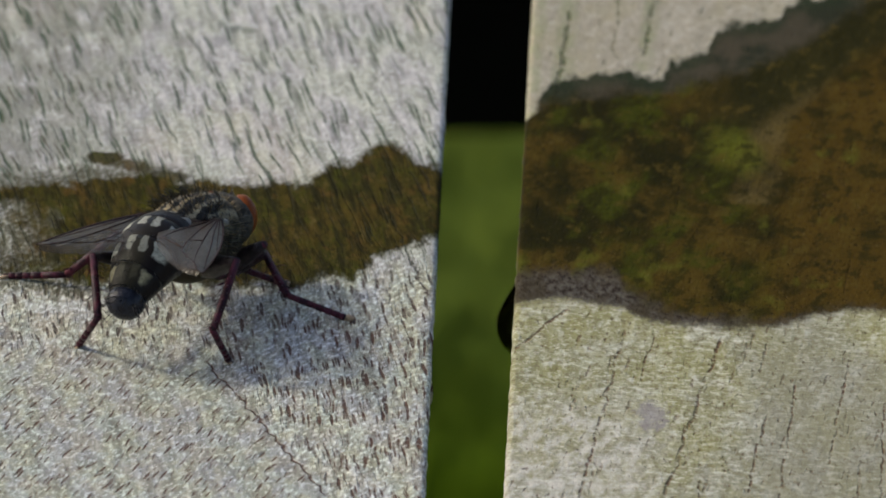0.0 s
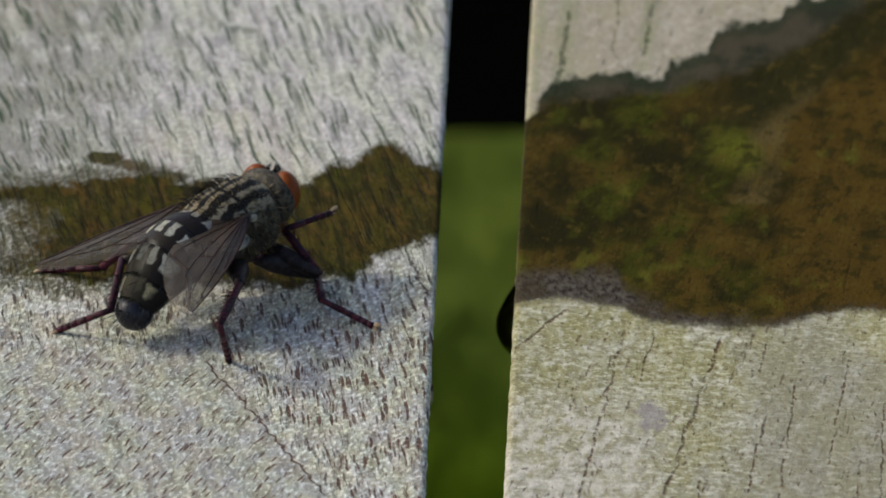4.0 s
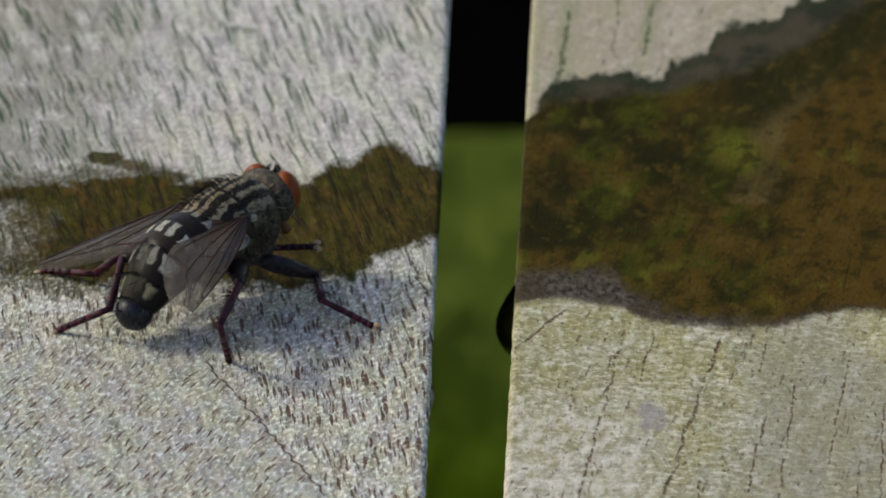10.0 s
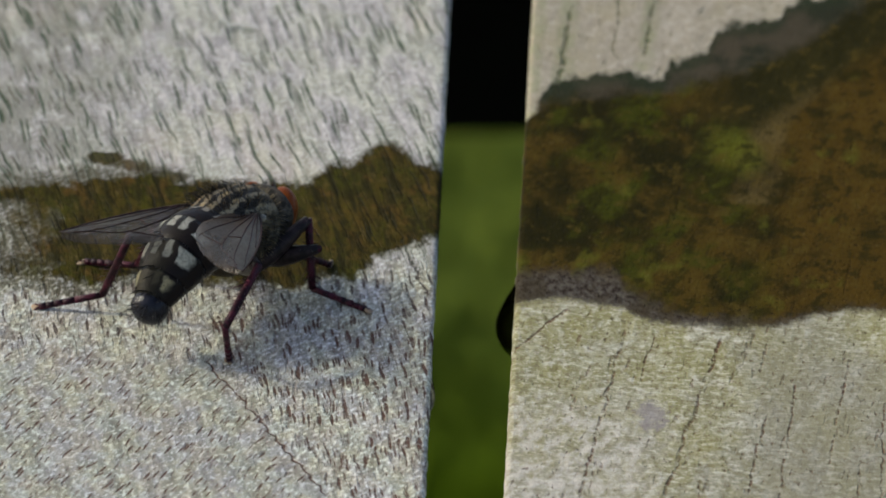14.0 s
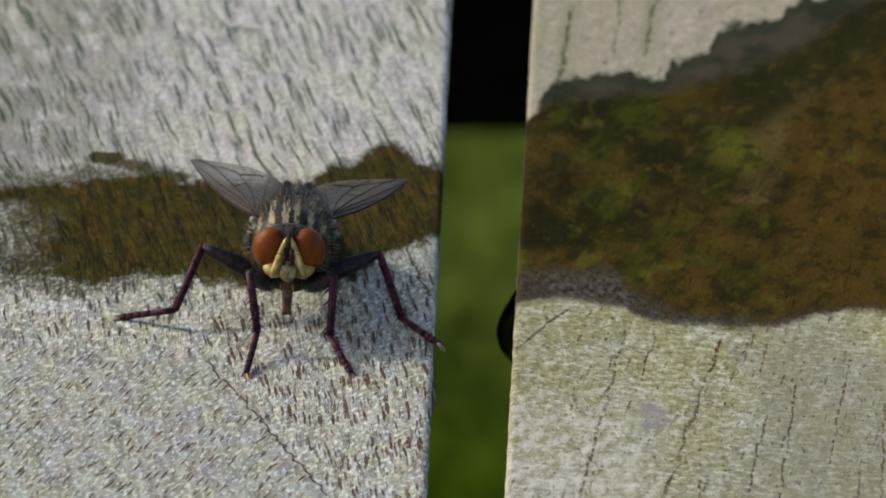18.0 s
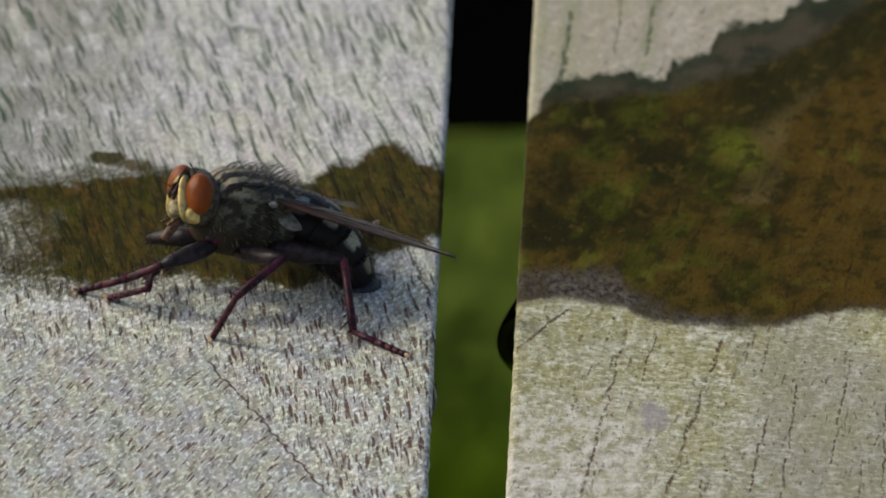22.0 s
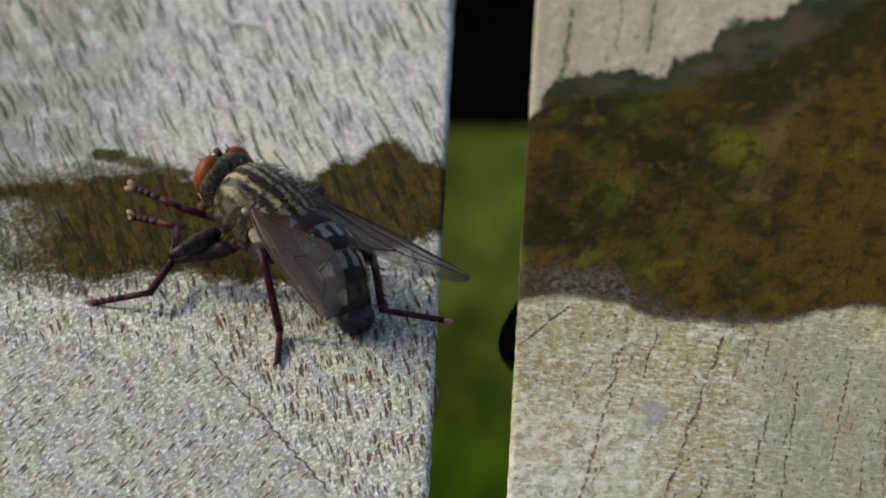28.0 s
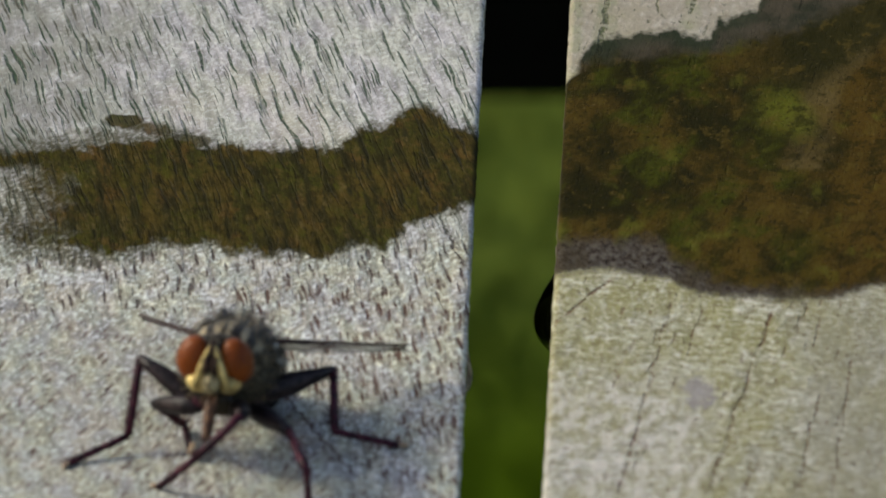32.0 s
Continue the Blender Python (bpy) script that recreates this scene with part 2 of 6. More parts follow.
    reach = calc(nt, "MULTIPLY_ADD", ramp(nt, x, -13.0, -19.0), 1.3, 0.55)
    torn = calc(nt, "ADD", calc(nt, "MULTIPLY", ragged, 1.15), reach)
    fringe = calc(nt, "MULTIPLY", between(nt, y, upper, lower, torn, torn, 0.7), ramp(nt, calc(nt, "ADD", x, calc(nt, "MULTIPLY", ragged, 2.2)), -26.0, -21.5))
    fringe = calc(nt, "MULTIPLY", biggest(nt, fringe, calc(nt, "MULTIPLY", web, 0.8)), calc(nt, "MULTIPLY_ADD", ramp(nt, salt, 0.62, 0.42), 0.5, 0.45))
    dry = blend(nt, fringe, dry, (0.085, 0.080, 0.052))
    wet = biggest(nt, wet, calc(nt, "MULTIPLY", finger, 0.95), calc(nt, "MULTIPLY", finger_b, 0.55), calc(nt, "MULTIPLY", link, 0.8))
    wet = calc(nt, "MULTIPLY", wet, ramp(nt, calc(nt, "MULTIPLY", speck, calc(nt, "SUBTRACT", 1.0, calc(nt, "MULTIPLY", pores, 0.7))), 0.0, 0.2))
    hue = grain_noise(nt, place(nt, p, (0.30, 0.16, 1), -8), 1.0, 4, 0.65)
    lines = grain_noise(nt, place(nt, p, (1.9, 0.22, 1), -8), 1.0, 3, 0.6)
    soaked = blend(nt, ramp(nt, hue, 0.38, 0.64), (0.036, 0.034, 0.006), (0.064, 0.043, 0.008))
    mould = grain_noise(nt, place(nt, p, (0.75, 0.42, 1), -8, (6, 6, 0)), 1.0, 3, 0.6)
    soaked = blend(nt, calc(nt, "MULTIPLY", ramp(nt, mould, 0.54, 0.66), 0.65), soaked, (0.098, 0.050, 0.012))
    soaked = blend(nt, calc(nt, "MULTIPLY", ramp(nt, mould, 0.46, 0.36), 0.65), soaked, (0.052, 0.052, 0.005))
    flecks = grain_noise(nt, place(nt, p, (2.0, 1.0, 1), -9, (2, 7, 0)), 1.0, 4, 0.7)
    soaked = blend(nt, calc(nt, "MULTIPLY", ramp(nt, flecks, 0.52, 0.66), 0.7), soaked, (0.090, 0.060, 0.014))
    soaked = blend(nt, calc(nt, "MULTIPLY", ramp(nt, flecks, 0.46, 0.34), 0.8), soaked, (0.020, 0.016, 0.005))
    soaked = blend(nt, ramp(nt, lines, 0.45, 0.66), soaked, (0.022, 0.019, 0.006))
    soaked = blend(nt, calc(nt, "MULTIPLY", ramp(nt, speck, 0.62, 0.75), 0.5), soaked, (0.17, 0.13, 0.05))
    soaked = blend(nt, calc(nt, "MULTIPLY", pores, 0.55), soaked, (0.014, 0.012, 0.006))
    ripple = grain_noise(nt, place(nt, p, (1.9, 0.50, 1), -14, (1, 4, 0)), 1.0, 4, 0.7)
    soaked = blend(nt, calc(nt, "MULTIPLY", ramp(nt, ripple, 0.50, 0.38), 0.7), soaked, (0.017, 0.013, 0.004))
    soaked = blend(nt, calc(nt, "MULTIPLY", ramp(nt, ripple, 0.58, 0.70), 0.6), soaked, (0.115, 0.080, 0.026))
    nt.links.new(blend(nt, wet, dry, soaked), b.inputs["Base Color"])
    nt.links.new(calc(nt, "MULTIPLY_ADD", wet, -0.1, 0.92), b.inputs["Roughness"])
    b.inputs["Specular IOR Level"].default_value = 0.03
    relief = calc(nt, "SUBTRACT", calc(nt, "MULTIPLY_ADD", calc(nt, "ADD", calc(nt, "MULTIPLY", speck, 0.5), calc(nt, "MULTIPLY", salt, 0.5)), 0.75, calc(nt, "MULTIPLY", fibre, 0.6)), calc(nt, "MULTIPLY", pores, 0.9))
    bump(nt, b, relief, 0.00016, 0.8)
    return m


def yellow_board():
    m, nt, b = material("weathered_lichen_tinted_wood")
    p = object_mm(nt)
    s = node(nt, "ShaderNodeSeparateXYZ", {0: p})
    x, y = s.outputs[0], s.outputs[1]
    broad = grain_noise(nt, place(nt, p, (0.14, 0.07, 0.1), 6), 1.0, 3)
    fibre = grain_noise(nt, place(nt, p, (1.6, 0.30, 1.0), 7), 1.0, 4, 0.6)
    speck = grain_noise(nt, place(nt, p, (4.2, 2.4, 2.0), 7), 1.0, 3, 0.65)
    salt = grain_noise(nt, place(nt, p, (3.3, 1.8, 1.0), -15), 1.0, 5, 0.72)
    spots = grain_noise(nt, place(nt, p, (0.42, 0.20, 0.3)), 1.0, 3, 0.55)
    wob = centred(nt, grain_noise(nt, p, 0.5, 3), 0.7)
    fine = calc(nt, "MULTIPLY", ramp(nt, grain_noise(nt, place(nt, p, (4.0, 1.5, 1), 7, (4, 2, 0)), 1.0, 2), 0.60, 0.70), 0.75)
    fine_b = calc(nt, "MULTIPLY", ramp(nt, grain_noise(nt, place(nt, p, (1.5, 0.13, 1), 5, (1, 6, 0)), 1.0, 3), 0.64, 0.72), 0.6)
    ticks = calc(nt, "MULTIPLY", dashes(nt, p, 9, 0.9, 7.0, 0.10, 0.5, (2, 3, 0)), 0.6)
    thin = grain_noise(nt, place(nt, p, (0.7, 0.45, 1), 0, (9, 1, 0)), 1.0, 2)
    split = biggest(nt, crack(nt, x, y, 3.5, -30.0, 5.6, -9.2, 0.115, wob), crack(nt, x, y, 7.5, -30.0, 10.4, -10.0, 0.135, wob),
                    crack(nt, x, y, 15.7, -24.5, 16.8, -12.0, 0.08, wob), crack(nt, x, y, 11.6, -30.0, 12.6, -19.0, 0.085, wob), crack(nt, x, y, 9.2, -31.0, 9.5, -26.0, 0.09, wob),
                    crack(nt, x, y, 13.2, -31.0, 14.1, -15.0, 0.075, wob), crack(nt, x, y, 6.3, -16.0, 7.2, -9.5, 0.075, wob),
                    crack(nt, x, y, 18.2, -29.0, 18.5, -17.0, 0.07, wob), crack(nt, x, y, 17.0, -31.0, 17.3, -24.0, 0.08, wob))
    split = calc(nt, "MULTIPLY", split, calc(nt, "MULTIPLY_ADD", ramp(nt, thin, 0.38, 0.52), 0.5, 0.5))
    split = biggest(nt, split, crack(nt, x, y, 2.1, 31.0, 1.6, 19.0, 0.19, wob), crack(nt, x, y, 6.6, 32.0, 6.0, 24.0, 0.17, wob), crack(nt, x, y, 4.6, 32.0, 4.4, 24.0, 0.08, wob),
                    crack(nt, x, y, -0.1, -12.2, 2.8, -6.7, 0.15, calc(nt, "MULTIPLY", wob, 0.4)))
    pores = calc(nt, "MULTIPLY", biggest(nt, fine, fine_b, split, ticks), ramp(nt, salt, 0.56, 0.44))
    dry = blend(nt, ramp(nt, fibre, 0.3, 0.72), (0.225, 0.215, 0.122), (0.385, 0.37, 0.245))
    pale = ramp(nt, y, -16.0, -27.0)
    far = ramp(nt, y, 14.0, 20.0)
    dry = blend(nt, calc(nt, "MULTIPLY", biggest(nt, pale, far), 0.65), dry, (0.28, 0.27, 0.215))
    dry = blend(nt, calc(nt, "MULTIPLY", far, 0.5), dry, (0.74, 0.71, 0.70), "MULTIPLY")
    lilac = (1.0, 0.965, 0.94)
    # small flakes lifted across the grain
    flakes = grain_noise(nt, place(nt, p, (1.5, 2.6, 1), 6, (6, 4, 0)), 1.0, 4, 0.65)
    dry = blend(nt, calc(nt, "MULTIPLY", ramp(nt, speck, 0.57, 0.72), 0.5), dry, (0.60, 0.58, 0.48))
    dry = blend(nt, calc(nt, "MULTIPLY", ramp(nt, speck, 0.45, 0.28), 0.6), dry, (0.15, 0.13, 0.075))
    dry = blend(nt, calc(nt, "MULTIPLY", ramp(nt, broad, 0.5, 0.68), 0.5), dry, (0.33, 0.31, 0.13))
    dry = blend(nt, calc(nt, "MULTIPLY", ramp(nt, spots, 0.62, 0.74), 0.3), dry, (0.26, 0.24, 0.235))
    blot = grain_noise(nt, place(nt, p, (0.34, 0.22, 1), 12, (3, 5, 0)), 1.0, 4, 0.6)
    dry = blend(nt, calc(nt, "MULTIPLY", ramp(nt, blot, 0.50, 0.62), 0.65), dry, (0.26, 0.245, 0.115))
    dry = blend(nt, calc(nt, "MULTIPLY", ramp(nt, blot, 0.47, 0.36), 0.5), dry, (0.45, 0.435, 0.355))
    bands = grain_noise(nt, place(nt, p, (1.5, 0.75, 1), 8, (2, 8, 0)), 1.0, 3, 0.6)
    dry = blend(nt, calc(nt, "MULTIPLY", ramp(nt, bands, 0.54, 0.66), 0.5), dry, (0.58, 0.55, 0.46))
    dry = blend(nt, calc(nt, "MULTIPLY", ramp(nt, bands, 0.46, 0.34), 0.45), dry, (0.20, 0.185, 0.10))
    dry = blend(nt, calc(nt, "MULTIPLY", calc(nt, "MULTIPLY", ramp(nt, flakes, 0.54, 0.62), calc(nt, "MULTIPLY_ADD", far, -0.8, 1.0)), 0.55), dry, (0.66, 0.63, 0.50))
    dry = blend(nt, calc(nt, "MULTIPLY", calc(nt, "MULTIPLY", ramp(nt, flakes, 0.46, 0.38), calc(nt, "MULTIPLY_ADD", far, -0.8, 1.0)), 0.55), dry, (0.17, 0.145, 0.065))
    mossy = grain_noise(nt, place(nt, p, (0.45, 0.30, 1), -8, (1, 2, 0)), 1.0, 3, 0.6)
    dry = blend(nt, calc(nt, "MULTIPLY", calc(nt, "MULTIPLY", ramp(nt, mossy, 0.46, 0.60), ramp(nt, far, 0.6, 0.2)), 0.42), dry, (0.265, 0.245, 0.10))
    dry = blend(nt, calc(nt, "MULTIPLY", ramp(nt, salt, 0.55, 0.61), 0.40), dry, (0.62, 0.585, 0.48))
    dry = blend(nt, calc(nt, "MULTIPLY", ramp(nt, salt, 0.45, 0.39), 0.62), dry, (0.15, 0.12, 0.065))
    ashen = calc(nt, "MULTIPLY", ramp(nt, calc(nt, "ADD", y, centred(nt, broad, 16.0)), -6.0, -14.0), ramp(nt, calc(nt, "ADD", x, centred(nt, spots, 8.0)), 9.0, 15.0))
    dry = blend(nt, calc(nt, "MULTIPLY", ashen, 0.5), dry, (0.23, 0.216, 0.172))
    chalky = calc(nt, "MULTIPLY", ramp(nt, calc(nt, "ADD", y, centred(nt, broad, 14.0)), -14.0, -22.0), ramp(nt, calc(nt, "ADD", x, centred(nt, spots, 8.0)), 9.0, 5.0))
    dry = blend(nt, calc(nt, "MULTIPLY", chalky, calc(nt, "MULTIPLY_ADD", ramp(nt, bands, 0.42, 0.58), 0.4, 0.1)), dry, (0.58, 0.54, 0.49))
    dry = blend(nt, calc(nt, "MULTIPLY", far, 0.55), dry, (0.372, 0.335, 0.275))
    dry = blend(nt, far, dry, lilac, "MULTIPLY")
    # green algae soaked in along the far cracks
    algae = biggest(nt, crack(nt, x, y, 2.1, 33.0, 1.6, 18.0, 0.75, centred(nt, fibre, 1.0)), crack(nt, x, y, 6.6, 34.0, 6.0, 22.0, 0.65, centred(nt, fibre, 1.0)), crack(nt, x, y, 0.5, 34.0, 0.3, 19.0, 0.5, centred(nt, fibre, 0.8)))
    dry = blend(nt, calc(nt, "MULTIPLY", algae, calc(nt, "MULTIPLY_ADD", ramp(nt, bands, 0.40, 0.60), 0.4, 0.15)), dry, (0.20, 0.215, 0.11))
    dry = blend(nt, calc(nt, "MULTIPLY", pores, 0.8), dry, blend(nt, far, (0.112, 0.050, 0.032), (0.085, 0.100, 0.045)))
    mark = node(nt, "ShaderNodeVectorMath", {0: place(nt, p, (1.1, 0.55, 0), 0, (-7.05, 18.9, 0))}, operation="LENGTH").outputs["Value"]
    dry = blend(nt, calc(nt, "MULTIPLY", ramp(nt, calc(nt, "ADD", mark, calc(nt, "ADD", centred(nt, bands, 2.2), centred(nt, speck, 1.2))), 1.1, 0.5), 0.7), dry, (0.25, 0.225, 0.235))
    ragged = calc(nt, "ADD", centred(nt, grain_noise(nt, place(nt, p, (0.45, 0.26, 1)), 1.0, 4, 0.6), 3.4), centred(nt, grain_noise(nt, place(nt, p, (1.7, 0.8, 1)), 1.0, 2), 1.3))
    up_out = curve_of(nt, x, DAMP_UPPER, -60, 60)
    low_out = curve_of(nt, x, DAMP_LOWER, -60, 60)
    up_in = curve_of(nt, x, SOAK_UPPER, -60, 60)
    low_in = curve_of(nt, x, SOAK_LOWER, -60, 60)
    damp = between(nt, y, up_out, low_out, calc(nt, "ADD", calc(nt, "MULTIPLY", ragged, 0.9), centred(nt, grain_noise(nt, place(nt, p, (1.3, 0.7, 1), 0, (2, 2, 0)), 1.0, 3, 0.6), 2.6)), calc(nt, "ADD", calc(nt, "MULTIPLY", ragged, 0.5), centred(nt, salt, 2.6)), 0.55)
    damp = calc(nt, "MULTIPLY", damp, ramp(nt, calc(nt, "ADD", x, calc(nt, "MULTIPLY", ramp(nt, y, 15.5, 17.0), -0.7)), -0.35, 0.1))
    soak = between(nt, y, up_in, low_in, calc(nt, "MULTIPLY_ADD", ragged, 1.3, 1.1), calc(nt, "ADD", ragged, centred(nt, salt, 4.0)), 1.2)
    grey = blend(nt, ramp(nt, salt, 0.38, 0.62), (0.026, 0.018, 0.013), (0.098, 0.086, 0.068))
    grey = blend(nt, calc(nt, "MULTIPLY", ramp(nt, blot, 0.46, 0.58), 0.6), grey, (0.042, 0.031, 0.015))
    grey = blend(nt, ramp(nt, y, 8.0, 14.0), grey, blend(nt, ramp(nt, blot, 0.4, 0.6), (0.024, 0.025, 0.014), (0.056, 0.046, 0.029)))
    # darker green along its outer rim
    rim = ramp(nt, calc(nt, "SUBTRACT", up_out, y), 2.6, 0.2)
    grey = blend(nt, calc(nt, "MULTIPLY", calc(nt, "MULTIPLY", rim, ramp(nt, y, 10.0, 14.0)), 0.7), grey, (0.022, 0.030, 0.015))
    hue = grain_noise(nt, place(nt, p, (0.17, 0.09, 1), -10), 1.0, 4, 0.65)
    moss = grain_noise(nt, place(nt, p, (0.30, 0.15, 1), 20, (5, 3, 0)), 1.0, 3, 0.6)
    brown = blend(nt, ramp(nt, hue, 0.42, 0.60), (0.013, 0.011, 0.002), (0.054, 0.034, 0.005))
    # rust-brown growth towards the middle of the board
    rust = ramp(nt, calc(nt, "ADD", x, centred(nt, hue, 9.0)), 10.0, 13.0)
    brown = blend(nt, calc(nt, "MULTIPLY", rust, ramp(nt, moss, 0.3, 0.6)), brown, (0.060, 0.035, 0.005))
    brown = blend(nt, calc(nt, "MULTIPLY", ramp(nt, moss, 0.47, 0.62), ramp(nt, x, 15.0, 9.0)), brown, (0.034, 0.036, 0.003))
    brown = blend(nt, calc(nt, "MULTIPLY", ramp(nt, spots, 0.58, 0.70), 0.6), brown, (0.085, 0.085, 0.010))
    # a paler worn band and a yellow-green tuft of moss in the soaked part
    worn = biggest(nt, crack(nt, x, y, 11.8, 5.5, 12.7, 17.5, 1.5, centred(nt, hue, 2.5)), crack(nt, x, y, 12.3, 15.5, 17.2, 27.0, 1.3, centred(nt, hue, 2.5)))
    brown = blend(nt, calc(nt, "MULTIPLY", worn, calc(nt, "MULTIPLY_ADD", ramp(nt, moss, 0.38, 0.62), 0.45, 0.3)), brown, (0.098, 0.070, 0.024))
    past = ramp(nt, calc(nt, "SUBTRACT", y, calc(nt, "MULTIPLY_ADD", x, 1.6, -4.5)), -2.0, 2.5)
    brown = blend(nt, calc(nt, "MULTIPLY", calc(nt, "MULTIPLY", past, ramp(nt, x, 7.0, 12.0)), 0.95), brown, blend(nt, moss, (0.009, 0.009, 0.002), (0.027, 0.023, 0.005)))
    tuft = node(nt, "ShaderNodeVectorMath", {0: place(nt, p, (0.62, 0.32, 0), 0, (-10.8, -12.5, 0))}, operation="LENGTH").outputs["Value"]
    brown = blend(nt, calc(nt, "MULTIPLY", ramp(nt, calc(nt, "ADD", tuft, centred(nt, moss, 2.2)), 1.3, 0.2), 0.75), brown, (0.085, 0.090, 0.008))
    mottle = grain_noise(nt, place(nt, p, (0.9, 0.5, 1), 10), 1.0, 4, 0.65)
    brown = blend(nt, calc(nt, "MULTIPLY", ramp(nt, mottle, 0.50, 0.38), 0.7), brown, (0.015, 0.013, 0.002))
    brown = blend(nt, calc(nt, "MULTIPLY", ramp(nt, mottle, 0.54, 0.66), 0.6), brown, (0.074, 0.051, 0.009))
    brown = blend(nt, ramp(nt, speck, 0.43, 0.27), brown, (0.014, 0.011, 0.003))
    brown = blend(nt, calc(nt, "MULTIPLY", ramp(nt, speck, 0.62, 0.76), 0.4), brown, (0.19, 0.14, 0.05))
    wet = blend(nt, soak, grey, brown)
    nt.links.new(blend(nt, damp, dry, wet), b.inputs["Base Color"])
    nt.links.new(calc(nt, "MULTIPLY_ADD", damp, -0.1, 0.92), b.inputs["Roughness"])
    b.inputs["Specular IOR Level"].default_value = 0.03
    relief = calc(nt, "SUBTRACT", calc(nt, "MULTIPLY_ADD", speck, 0.6, calc(nt, "MULTIPLY", fibre, 0.5)), calc(nt, "MULTIPLY", pores, 0.9))
    bump(nt, b, relief, 0.00016, 0.8)
    return m

GREY_WOOD, YELLOW_WOOD = grey_board(), yellow_board()


def plain_wood(name, color):
    m, nt, b = material(name, color, 0.85)
    p = object_mm(nt)
    n = grain_noise(nt, place(nt, p, (0.4, 0.05, 0.4)), 1.0, 4)
    nt.links.new(blend(nt, n, [c * 0.5 for c in color], [c * 1.4 for c in color]), b.inputs["Base Color"])
    bump(nt, b, n, 0.0005, 0.5)
    b.inputs["Specular IOR Level"].default_value = 0.03
    return m


# dark timber, taken to near-black to hold the shade under the bench
DARK_WOOD = plain_wood("shade_dark_timber", (0.006, 0.0055, 0.005))
SIDE_WOOD = plain_wood("weathered_side_timber", (0.34, 0.32, 0.28))


def lawn_shade_tone(nt):
    """Lawn green with shade painted in; a round, uneven, lighter patch behind the bench."""
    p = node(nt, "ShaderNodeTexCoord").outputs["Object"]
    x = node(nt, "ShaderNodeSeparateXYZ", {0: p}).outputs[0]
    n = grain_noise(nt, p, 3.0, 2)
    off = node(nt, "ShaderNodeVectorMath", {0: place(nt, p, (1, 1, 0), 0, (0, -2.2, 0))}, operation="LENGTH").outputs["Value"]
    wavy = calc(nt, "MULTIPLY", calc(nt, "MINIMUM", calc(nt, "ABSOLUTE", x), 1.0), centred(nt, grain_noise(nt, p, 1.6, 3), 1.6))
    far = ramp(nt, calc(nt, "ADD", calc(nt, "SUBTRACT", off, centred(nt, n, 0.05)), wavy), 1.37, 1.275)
    # deep green is the painted shade nearer the bench, pale the lit grass
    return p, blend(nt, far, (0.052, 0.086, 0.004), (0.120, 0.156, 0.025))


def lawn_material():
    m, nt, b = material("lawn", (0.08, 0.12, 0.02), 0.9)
    p, tone = lawn_shade_tone(nt)
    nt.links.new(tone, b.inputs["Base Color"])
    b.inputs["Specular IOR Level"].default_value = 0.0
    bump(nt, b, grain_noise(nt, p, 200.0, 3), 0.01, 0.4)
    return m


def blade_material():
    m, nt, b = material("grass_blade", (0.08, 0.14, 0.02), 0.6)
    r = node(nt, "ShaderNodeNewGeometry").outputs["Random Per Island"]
    tone = lawn_shade_tone(nt)[1]
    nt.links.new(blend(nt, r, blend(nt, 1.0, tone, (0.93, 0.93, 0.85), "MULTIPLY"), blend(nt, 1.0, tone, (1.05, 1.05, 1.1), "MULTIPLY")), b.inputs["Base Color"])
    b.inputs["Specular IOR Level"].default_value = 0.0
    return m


def water_material():
    m, nt, b = material("water", (1, 1, 1), 0.02)
    b.inputs["Transmission Weight"].default_value = 1.0
    b.inputs["IOR"].default_value = 1.33
    return m


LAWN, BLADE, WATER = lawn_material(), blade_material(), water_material()


